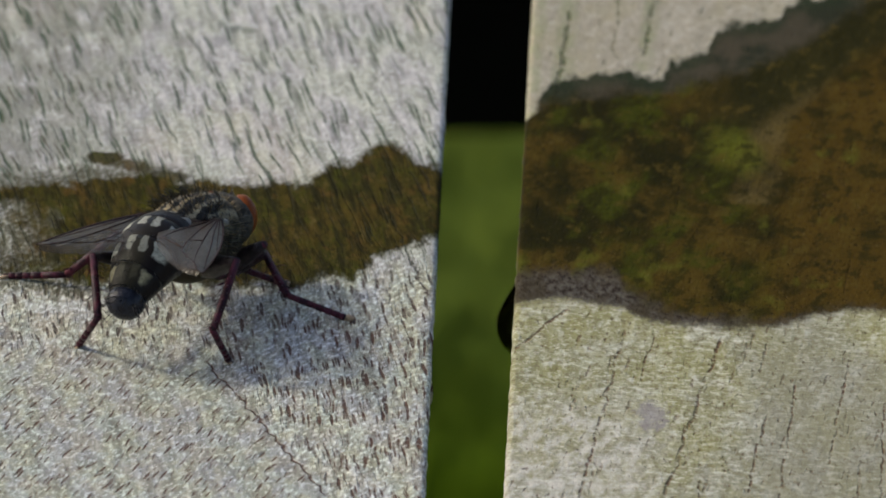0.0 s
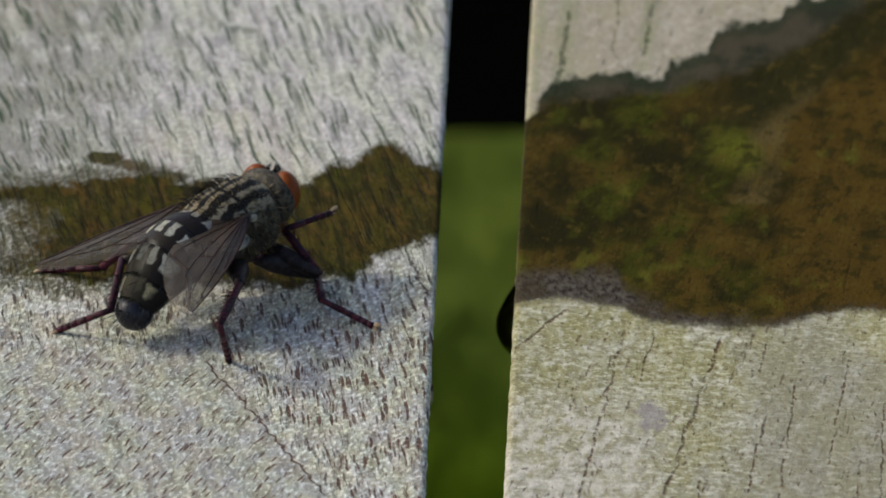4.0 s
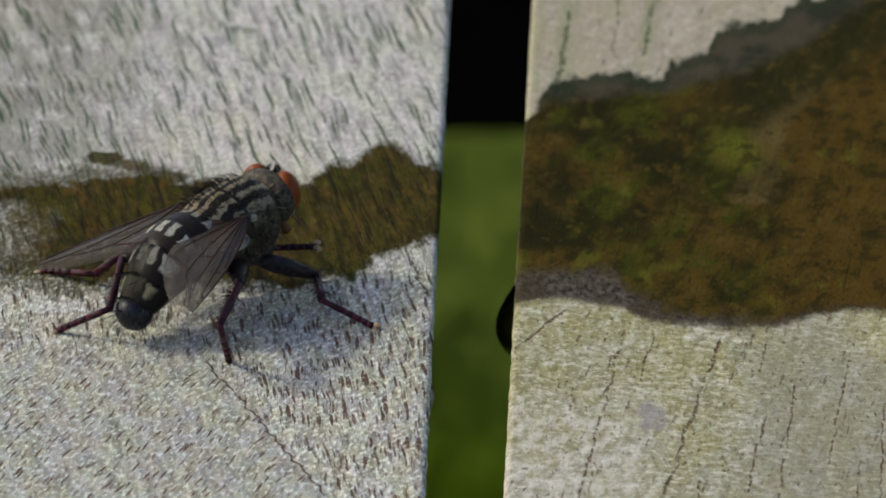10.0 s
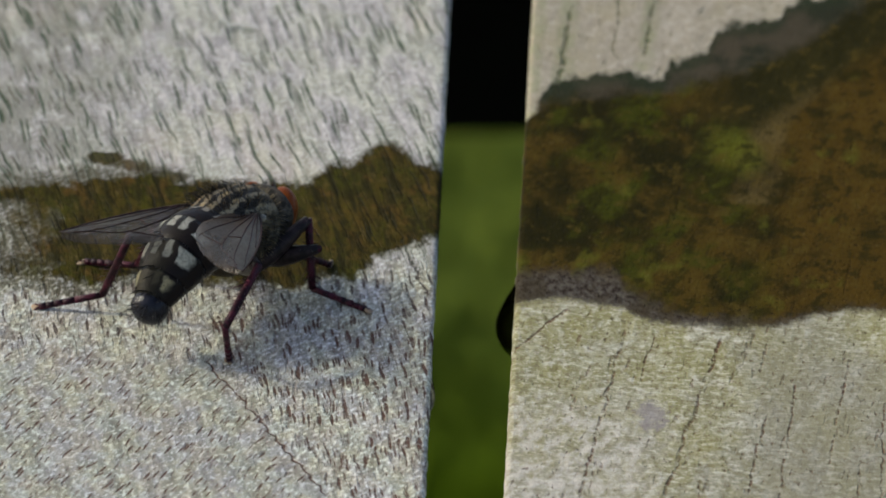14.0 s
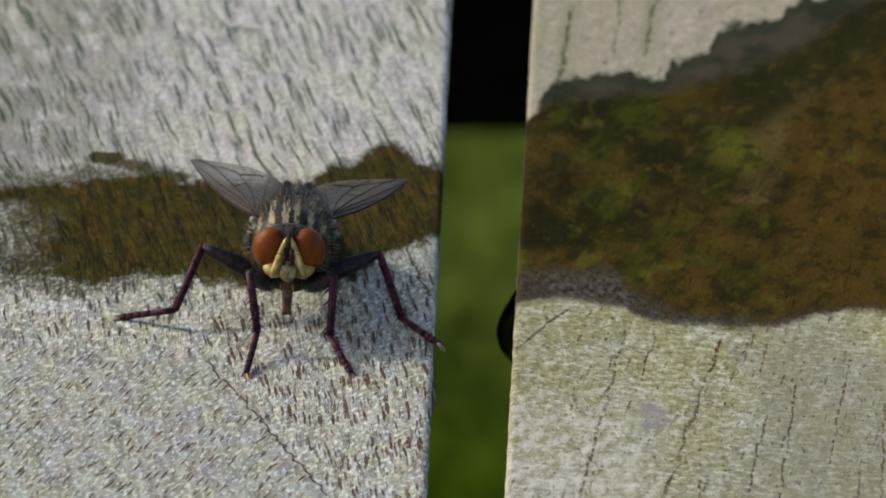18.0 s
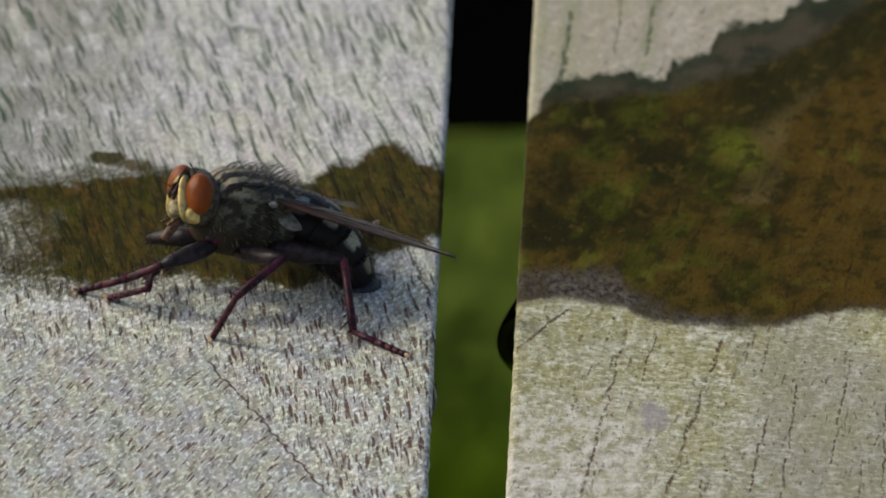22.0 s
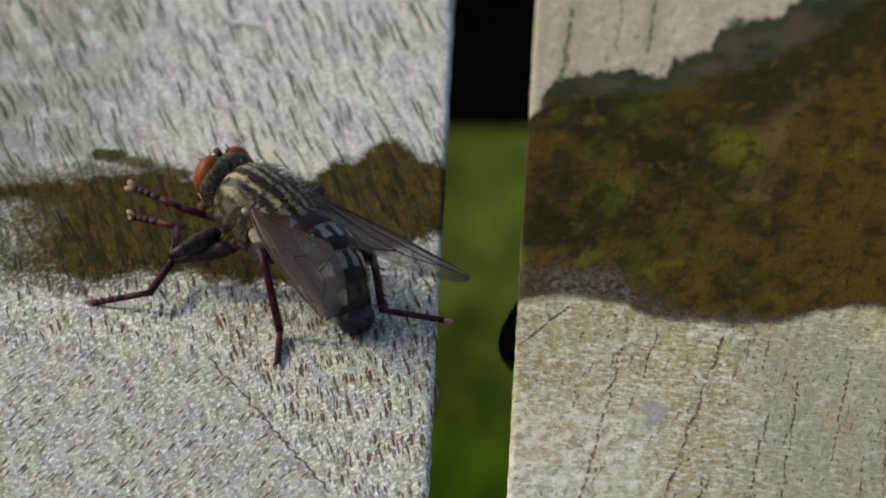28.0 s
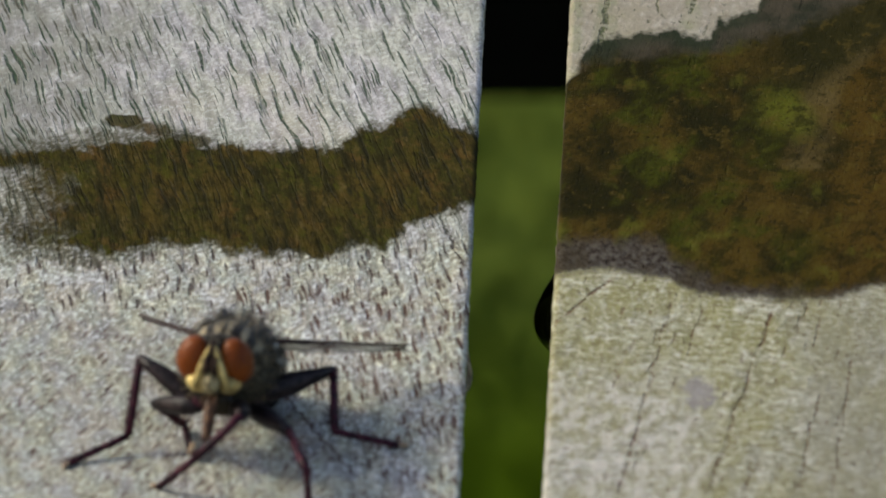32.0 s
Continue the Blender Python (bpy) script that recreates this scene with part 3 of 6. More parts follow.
# ---- materials: the fly ----
def thorax_material():
    m, nt, b = material("striped_grey_thorax", (0.1, 0.1, 0.1), 0.5)
    p = object_mm(nt)
    s = node(nt, "ShaderNodeSeparateXYZ", {0: p})
    soft = grain_noise(nt, p, 1.6, 3)
    fine = grain_noise(nt, p, 7.0, 3)
    side = calc(nt, "ADD", calc(nt, "ABSOLUTE", s.outputs[1]), calc(nt, "ADD", centred(nt, soft, 0.42), centred(nt, fine, 0.16)))
    stripe = biggest(nt, calc(nt, "MULTIPLY", calc(nt, "MULTIPLY", ramp(nt, side, 0.10, 0.18), ramp(nt, side, 0.46, 0.38)), 0.8),
                     calc(nt, "MULTIPLY", ramp(nt, side, 0.80, 0.90), ramp(nt, side, 1.18, 1.08)),
                     calc(nt, "MULTIPLY", calc(nt, "MULTIPLY", ramp(nt, side, 1.44, 1.52), ramp(nt, side, 1.80, 1.70)), 0.7))
    top = ramp(nt, s.outputs[2], 0.35, 0.80)
    blotch = calc(nt, "MULTIPLY", calc(nt, "MULTIPLY", ramp(nt, grain_noise(nt, p, 1.5, 3), 0.47, 0.62), ramp(nt, s.outputs[2], -1.3, -0.4)), 0.75)
    pale = node(nt, "ShaderNodeMix", {0: top, 2: blotch, 3: stripe}).outputs[0]
    # the dark seam across the back, and a pale rim before it
    along = calc(nt, "ADD", s.outputs[0], calc(nt, "ADD", 0.2, centred(nt, soft, 0.5)))
    pale = calc(nt, "MULTIPLY", pale, ramp(nt, calc(nt, "ABSOLUTE", along), 0.05, 0.16))
    pale = calc(nt, "MULTIPLY", pale, ramp(nt, grain_noise(nt, p, 2.6, 3), 0.27, 0.44))
    tone = blend(nt, fine, (0.13, 0.100, 0.060), (0.52, 0.435, 0.28))
    tone = blend(nt, calc(nt, "MULTIPLY", ramp(nt, soft, 0.52, 0.66), 0.5), tone, (0.40, 0.29, 0.12))
    low = blend(nt, top, (0.150, 0.132, 0.086), tone)
    nt.links.new(blend(nt, pale, blend(nt, top, (0.036, 0.030, 0.020), (0.018, 0.014, 0.009)), low), b.inputs["Base Color"])
    nt.links.new(calc(nt, "MULTIPLY_ADD", top, 0.13, 0.03), b.inputs["Specular IOR Level"])
    nt.links.new(calc(nt, "MULTIPLY_ADD", top, -0.25, calc(nt, "MULTIPLY_ADD", pale, 0.15, 0.58)), b.inputs["Roughness"])
    bump(nt, b, fine, 0.00006, 0.8)
    return m


def abdomen_material(name, start, way, length, pale_tone, kind):
    """Pale patches beside a dark middle line and on the flanks of one segment; kind 0 is the foremost."""
    m, nt, b = material(name, (0.02, 0.02, 0.02), 0.35)
    p = object_mm(nt)
    y = node(nt, "ShaderNodeSeparateXYZ", {0: p}).outputs[1]
    rough = centred(nt, grain_noise(nt, p, 1.3, 3), 1.0)
    fine = grain_noise(nt, p, 6.0, 3)
    from_start = node(nt, "ShaderNodeVectorMath", {0: p, 1: start}, operation="SUBTRACT").outputs[0]
    s = node(nt, "ShaderNodeVectorMath", {0: from_start, 1: way}, operation="DOT_PRODUCT").outputs["Value"]
    s = calc(nt, "ADD", calc(nt, "DIVIDE", s, length), calc(nt, "MULTIPLY", rough, 0.45))
    side = calc(nt, "ADD", calc(nt, "ABSOLUTE", y), calc(nt, "MULTIPLY", rough, 0.6))
    over = Vector((way[2], 0, -way[0]))
    height = node(nt, "ShaderNodeVectorMath", {0: from_start, 1: over}, operation="DOT_PRODUCT").outputs["Value"]
    inner = calc(nt, "MULTIPLY", ramp(nt, side, 0.10, 0.20), ramp(nt, side, 0.62, 0.50))
    outer = ramp(nt, side, (0.95, 0.95, 0.88, 0.62)[kind], (1.06, 1.06, 0.98, 0.74)[kind])
    pale = calc(nt, "ADD", calc(nt, "MULTIPLY", calc(nt, "MULTIPLY", inner, ramp(nt, s, 0.62, 0.48)), (0.4, 0.6, 0.3, 0.05)[kind]),
                calc(nt, "MULTIPLY", calc(nt, "MULTIPLY", outer, (1.0, 1.0, 0.85, 0.6)[kind]), calc(nt, "MULTIPLY", ramp(nt, s, 0.06, 0.16), ramp(nt, s, 0.72, 0.56))))
    pale = calc(nt, "MULTIPLY", pale, ramp(nt, calc(nt, "ADD", height, calc(nt, "MULTIPLY", rough, 0.5)), (0.62, 0.62, 0.46, 0.42)[kind], (1.02, 1.02, 0.86, 0.80)[kind]))
    pale = calc(nt, "MULTIPLY", calc(nt, "MINIMUM", pale, 1.0), calc(nt, "MULTIPLY_ADD", ramp(nt, fine, 0.3, 0.6), 0.45, 0.55))
    ground = blend(nt, calc(nt, "MULTIPLY", ramp(nt, side, 0.9, 0.4), (0.0, 0.3, 0.7, 0.9)[kind]), (0.014, 0.011, 0.010), (0.019, 0.017, 0.010))
    nt.links.new(blend(nt, pale, ground, pale_tone), b.inputs["Base Color"])
    b.inputs["Specular IOR Level"].default_value = 0.08
    nt.links.new(calc(nt, "MULTIPLY_ADD", pale, 0.2, 0.26), b.inputs["Roughness"])
    # the pale dust is made of fine scales that lean towards the tail
    grain = node(nt, "ShaderNodeBump", {"Height": grain_noise(nt, p, 10.0, 2), "Distance": 0.00004, "Strength": 0.6}).outputs[0]
    rear = node(nt, "ShaderNodeVectorTransform", {0: way}, vector_type="NORMAL", convert_from="OBJECT", convert_to="WORLD").outputs[0]
    lean = node(nt, "ShaderNodeVectorMath", {0: rear, "Scale": calc(nt, "MULTIPLY", pale, 2.6)}, operation="SCALE").outputs[0]
    tilted = node(nt, "ShaderNodeVectorMath", {0: grain, 1: lean}, operation="ADD").outputs[0]
    nt.links.new(node(nt, "ShaderNodeVectorMath", {0: tilted}, operation="NORMALIZE").outputs[0], b.inputs["Normal"])
    return m


def eye_material():
    m, nt, b = material("brick_red_compound_eye", (0.30, 0.06, 0.012), 0.30)
    p = object_mm(nt)
    n = node(nt, "ShaderNodeTexVoronoi", {"Vector": p, "Scale": 16.0})
    tone = grain_noise(nt, p, 1.2, 2)
    nt.links.new(blend(nt, tone, (0.105, 0.022, 0.003), (0.225, 0.054, 0.005)), b.inputs["Base Color"])
    b.inputs["Specular IOR Level"].default_value = 0.16
    bump(nt, b, n.outputs["Distance"], 0.00003, 0.5)
    return m


def dusted(name, dark, pale, scale, rough=0.5, metal=0.0):
    m, nt, b = material(name, pale, rough, metal)
    p = object_mm(nt)
    n = grain_noise(nt, p, scale, 3)
    nt.links.new(blend(nt, ramp(nt, n, 0.38, 0.62), dark, pale), b.inputs["Base Color"])
    bump(nt, b, grain_noise(nt, p, scale * 4, 2), 0.00004, 0.6)
    b.inputs["Specular IOR Level"].default_value = 0.16
    return m


def wing_material():
    m, nt, b = material("clear_smoky_wing", (0.30, 0.26, 0.23), 0.28)
    p = object_mm(nt)
    n = grain_noise(nt, p, 1.2, 3)
    s = node(nt, "ShaderNodeSeparateXYZ", {0: p})
    x, back = s.outputs[0], calc(nt, "ABSOLUTE", s.outputs[1])
    # browner and denser at the root and towards the front edge; clear grey film behind
    root = ramp(nt, x, 6.4, 1.4)
    front = calc(nt, "MULTIPLY", ramp(nt, back, 1.3, 0.3), 0.55)
    dense = calc(nt, "MAXIMUM", root, front)
    film = blend(nt, n, (0.050, 0.038, 0.026), (0.094, 0.074, 0.053))
    nt.links.new(blend(nt, dense, film, (0.050, 0.034, 0.020)), b.inputs["Base Color"])
    nt.links.new(calc(nt, "MULTIPLY_ADD", dense, 0.32, calc(nt, "MULTIPLY_ADD", n, 0.16, 0.50)), b.inputs["Alpha"])
    b.inputs["Specular IOR Level"].default_value = 0.24
    nt.links.new(calc(nt, "MULTIPLY_ADD", n, 0.2, 0.24), b.inputs["Roughness"])
    bump(nt, b, grain_noise(nt, place(nt, p, (0.5, 2.4, 1)), 1.0, 3), 0.00016, 0.7)
    return m


THORAX = thorax_material()
TIP = dusted("blue_black_tip", (0.008, 0.008, 0.012), (0.014, 0.015, 0.022), 3.0, 0.20)
TIP.node_tree.nodes["Principled BSDF"].inputs["Specular IOR Level"].default_value = 0.25
EYE = eye_material()
HEAD = dusted("grey_head", (0.020, 0.017, 0.012), (0.075, 0.063, 0.044), 4.0)
GOLD = dusted("gold_dusted_cheek", (0.32, 0.235, 0.085), (0.70, 0.53, 0.20), 1.2, 0.36, 0.3)
FACE = dusted("yellow_grey_face", (0.15, 0.115, 0.055), (0.40, 0.33, 0.17), 3.0, 0.45)
FRONS = dusted("dark_frons", (0.022, 0.012, 0.008), (0.060, 0.030, 0.018), 4.0, 0.55)
DOWN = material("golden_brown_hair", (0.28, 0.205, 0.10), 0.5)[0]
BLACK = material("black_bristle", (0.012, 0.011, 0.011), 0.4)[0]
THIGH = dusted("black_thigh", (0.011, 0.008, 0.008), (0.031, 0.021, 0.021), 2.5, 0.38)
LEG = dusted("black_brown_leg", (0.016, 0.005, 0.008), (0.062, 0.012, 0.022), 2.5, 0.42)
PAD = material("cream_foot_pad", (0.30, 0.21, 0.125), 0.6)[0]
MOUTH = dusted("brown_proboscis", (0.05, 0.025, 0.015), (0.14, 0.07, 0.035), 3.0, 0.4)
CALYPTER = dusted("pale_calypter", (0.15, 0.14, 0.115), (0.28, 0.265, 0.215), 3.0, 0.5)
WING, VEIN = wing_material(), dusted("brown_vein", (0.020, 0.008, 0.007), (0.040, 0.016, 0.013), 2.0, 0.6)


# ---- building helpers ----
def mesh_of(name, verts, faces, mats, smooth=True, slots=None):
    me = bpy.data.meshes.new(name)
    me.from_pydata([tuple(v) for v in verts], [], faces)
    for m in mats:
        me.materials.append(m)
    if slots:
        me.polygons.foreach_set("material_index", slots)
    if smooth:
        me.polygons.foreach_set("use_smooth", [True] * len(me.polygons))
    bm = bmesh.new()
    bm.from_mesh(me)
    bmesh.ops.recalc_face_normals(bm, faces=bm.faces)
    bm.to_mesh(me)
    bm.free()
    me.update()
    return me


class Shape:
    """Collects tubes, lofts and blobs into one mesh; lengths in mm."""

    def __init__(self):
        self.verts, self.faces, self.slots = [], [], []

    def rings(self, rings, slot=0, caps=True):
        base, n = len(self.verts), len(rings[0])
        for r in rings:
            self.verts += [Vector(v) * MM for v in r]
        for i in range(len(rings) - 1):
            for j in range(n):
                a, b = base + i * n + j, base + i * n + (j + 1) % n
                self.faces.append((a, b, b + n, a + n))
                self.slots.append(slot)
        if caps:
            last = base + (len(rings) - 1) * n
            self.faces += [tuple(range(base + n - 1, base - 1, -1)), tuple(range(last, last + n))]
            self.slots += [slot, slot]
        return self

    def tube(self, points, radii, sides=8, slot=0):
        rings = []
        pts = [Vector(p) for p in points]
        for i, p in enumerate(pts):
            d = (pts[min(i + 1, len(pts) - 1)] - pts[max(i - 1, 0)]).normalized()
            side = d.cross(Vector((0, 0, 1)))
            side = (side if side.length > 0.05 else d.cross(Vector((0, 1, 0)))).normalized()
            up = side.cross(d)
            rings.append([p + (side * math.cos(a) + up * math.sin(a)) * radii[i] for a in (2 * math.pi * k / sides for k in range(sides))])
        return self.rings(rings, slot)

    def blob(self, centre, radii, turn=(0, 0, 0), rows=12, sides=18, slot=0):
        e = Euler([radians(a) for a in turn]).to_matrix()
        rings = []
        for i in range(rows + 1):
            a = math.pi * (0.02 + 0.96 * i / rows)
            rings.append([Vector(centre) + e @ Vector((radii[0] * math.cos(a), radii[1] * math.sin(a) * math.cos(t), radii[2] * math.sin(a) * math.sin(t)))
                          for t in (2 * math.pi * k / sides for k in range(sides))])
        return self.rings(rings, slot)

    def hair(self, root, way, length, radius=0.022, bend=0.25):
        d = Vector(way).normalized()
        mid = Vector(root) + d * length * 0.55
        tip = Vector(root) + d * length + Vector((-1, 0, -0.4)) * length * bend
        return self.tube([root, mid, tip], [radius, radius * 0.75, radius * 0.2], 3)

    def part(self, name, mats, parent, label="", at=None):
        ob = new(name, mesh_of(name, self.verts, self.faces, mats, True, self.slots))
        if parent:
            ob.parent = parent
        if at is not None:
            ob.matrix_basis = at
        return tagged(ob, label)


# ---- bench ----
def board_mesh(name, width, edge_side, mat):
    """A slat along y, its seen edge at x = 0; the slat lies on the edge_side (-1 or 1) of it. Its weathered top is uneven."""
    rnd = random.Random(7 if edge_side < 0 else 8)
    ys = [-700, -400, -200, -100, -60, -48] + [-40 + 0.4 * i for i in range(206)] + [50, 60, 90, 150, 220, 300, 370]
    cols = [0.32 + 0.4 * i for i in range(70)]
    lean, thick, last = 1.5, 14.0, cols[-1]
    verts, faces = [], []
    for y in ys:
        fine = -41 < y < 43
        j = (lambda a: rnd.gauss(0, a)) if fine else (lambda a: 0.0)
        wave = 0.03 * noise.noise(Vector((y * 0.06, edge_side * 3.0, 0))) if fine else 0.0
        prof = [(lean, -thick), (lean * 0.85, -thick + 0.6), (0.10 + j(0.03), -1.1), (0.0 + j(0.025), -0.55 + j(0.04)),
                (0.03 + j(0.025), -0.16 + j(0.03)), (0.11 + j(0.03), -0.04 + j(0.012))]
        for c in cols:
            h = 0.0
            if fine and 0.5 < c < last - 0.2:
                run = c - edge_side * y * (0.21 if edge_side < 0 else -0.05)
                h = 0.030 * noise.noise(Vector((run * 1.25, y * 0.32, 5.0 * edge_side))) + 0.022 * noise.noise(Vector((c * 0.45, y * 0.22, 9.0)))
                h = min(h, 0.02)
            prof.append((c, h))
        prof += [(width - 1.0, 0.0), (width, -1.0), (width - 1.2, -thick)]
        verts += [((wave + px) * edge_side * MM, y * MM, pz * MM) for px, pz in prof]
    n = 9 + len(cols)
    for i in range(len(ys) - 1):
        for k in range(n):
            a, b = i * n + k, i * n + (k + 1) % n
            faces.append((a, b, b + n, a + n))
    faces += [tuple(range(n)), tuple(range((len(ys) - 1) * n, len(ys) * n))]
    return mesh_of(name, verts, faces, [mat], True)


def box(name, lo, hi, mat, parent, bevel=0.003):
    bm = bmesh.new()
    bmesh.ops.create_cube(bm, size=1.0)
    for v in bm.verts:
        v.co = Vector([lo[k] if v.co[k] < 0 else hi[k] for k in range(3)])
    bmesh.ops.bevel(bm, geom=list(bm.edges), offset=bevel, segments=2, affect="EDGES")
    me = bpy.data.meshes.new(name)
    bm.to_mesh(me)
    bm.free()
    me.materials.append(mat)
    ob = new(name, me)
    ob.parent = parent
    return ob


GROUND_Z = -0.43


def build_bench():
    bench = new("garden_bench")
    bench.location = (0, 0, GROUND_Z)
    tagged(bench, "weathered wooden garden bench with narrow gaps and wet brown patches", "bench")
    up = -GROUND_Z
    for name, w, side, mat, x, slope, label in (("slat", 92, -1, GREY_WOOD, -0.28, 0.0222, "grey bleached slat with open pores and a wet brown streak"),
                                                ("slat", 92, 1, YELLOW_WOOD, 3.77, 0.0311, "yellowish weathered slat with a large wet mossy patch")):
        ob = new(name, board_mesh(name, w, side, mat))
        ob.parent = bench
        ob.matrix_basis = Matrix.Translation((x * MM, 0, up)) @ Matrix.Rotation(-math.atan(slope), 4, "Z")
        tagged(ob, label)
    for x0, x1 in ((-0.198, -0.106), (0.112, 0.204)):
        box("slat", (x0, -0.7, up - 0.014), (x1, 0.37, up), SIDE_WOOD, bench)
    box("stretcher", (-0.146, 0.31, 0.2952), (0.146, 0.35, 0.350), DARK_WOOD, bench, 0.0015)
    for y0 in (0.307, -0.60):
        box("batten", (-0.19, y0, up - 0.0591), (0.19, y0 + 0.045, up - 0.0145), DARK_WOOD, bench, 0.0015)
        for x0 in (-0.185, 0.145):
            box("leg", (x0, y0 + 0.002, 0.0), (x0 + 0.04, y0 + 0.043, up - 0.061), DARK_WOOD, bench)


def build_ground():
    me = bpy.data.meshes.new("ground")
    n, size = 40, 60.0
    pts = [((i / n - 0.5), (j / n - 0.5)) for j in range(n + 1) for i in range(n + 1)]
    me.from_pydata([(math.copysign(abs(2 * a) ** 2, a) * size, math.copysign(abs(2 * b) ** 2, b) * size, GROUND_Z) for a, b in pts], [],
                   [(j * (n + 1) + i, j * (n + 1) + i + 1, (j + 1) * (n + 1) + i + 1, (j + 1) * (n + 1) + i) for j in range(n) for i in range(n)])
    me.materials.append(LAWN)
    tagged(new("ground", me), "sunlit green lawn under and behind the bench", "lawn", kind="structure")
    rnd = random.Random(3)
    verts, faces = [], []
    for k in range(26000):
        x, y = (rnd.gauss(0.0, 0.07), rnd.uniform(0.70, 1.10)) if k < 6000 else (rnd.uniform(-1.6, 1.6), rnd.uniform(-1.2, 2.2))
        h, a, w = rnd.uniform(0.003, 0.007), rnd.uniform(0, 6.28), rnd.uniform(0.0006, 0.0013)
        lean = rnd.uniform(0.1, 0.7) * h
        c, s = math.cos(a), math.sin(a)
        i = len(verts)
        for f, hw in ((0, 1.0), (0.55, 0.8)):
            cx, cy, cz = x + c * lean * f * f, y + s * lean * f * f, GROUND_Z + h * f
            verts += [(cx - s * w * hw, cy + c * w * hw, cz), (cx + s * w * hw, cy - c * w * hw, cz)]
        verts.append((x + c * lean, y + s * lean, GROUND_Z + h))
        faces += [(i, i + 1, i + 3, i + 2), (i + 2, i + 3, i + 4)]
    me = bpy.data.meshes.new("grass")
    me.from_pydata(verts, [], faces)
    me.materials.append(BLADE)
    tagged(new("grass", me), "short green lawn grass behind the bench", "grass", kind="stuff")


def build_drop(name, x, y, z_top, height, swell, label):
    """A drop that clings to a slat's side and hangs down; thin above, full below."""
    rings = []
    rows = 18
    for i in range(rows + 1):
        f = i / rows
        r = swell * (0.04 + 0.96 * math.sin(math.pi * min(1.0, f ** 1.55 * 0.985 + 0.005)) ** 0.75)
        rings.append([Vector((r * math.cos(a), r * 0.95 * math.sin(a), -height * f)) for a in (2 * math.pi * k / 20 for k in range(20))])
    ob = Shape().rings(rings).part(name, [WATER], None)
    ob.location = (x * MM, y * MM, z_top * MM)
    return tagged(ob, label, "water drop")


# ---- the fly ----
def ring(x, cz, ry, rt, rb, sides=28, cy=0.0):
    out = []
    for k in range(sides):
        a = 2 * math.pi * k / sides
        c, s = math.cos(a), math.sin(a)
        out.append(Vector((x, cy + ry * c, cz + (rt if s > 0 else rb) * s)))
    return out


def loft(rows, sides=28):
    return Shape().rings([ring(x, cz, ry, rt, rb, sides) for x, cz, ry, rt, rb in rows])


ABDOMEN_BASE = (-2.0, 0.0, 0.2)
WING_ROOT = (-0.4, 1.80, 0.95)
WING_LENGTH = 9.6
# for each pair of legs: hip, femur, tibia, tarsus
LEGS = {"front_leg": ((1.8, 0.95, -2.1), 2.9, 2.9, 2.9), "middle_leg": ((0.5, 1.2, -2.1), 3.6, 3.6, 3.2), "hind_leg": ((-0.9, 1.1, -1.6), 4.4, 4.2, 3.4)}


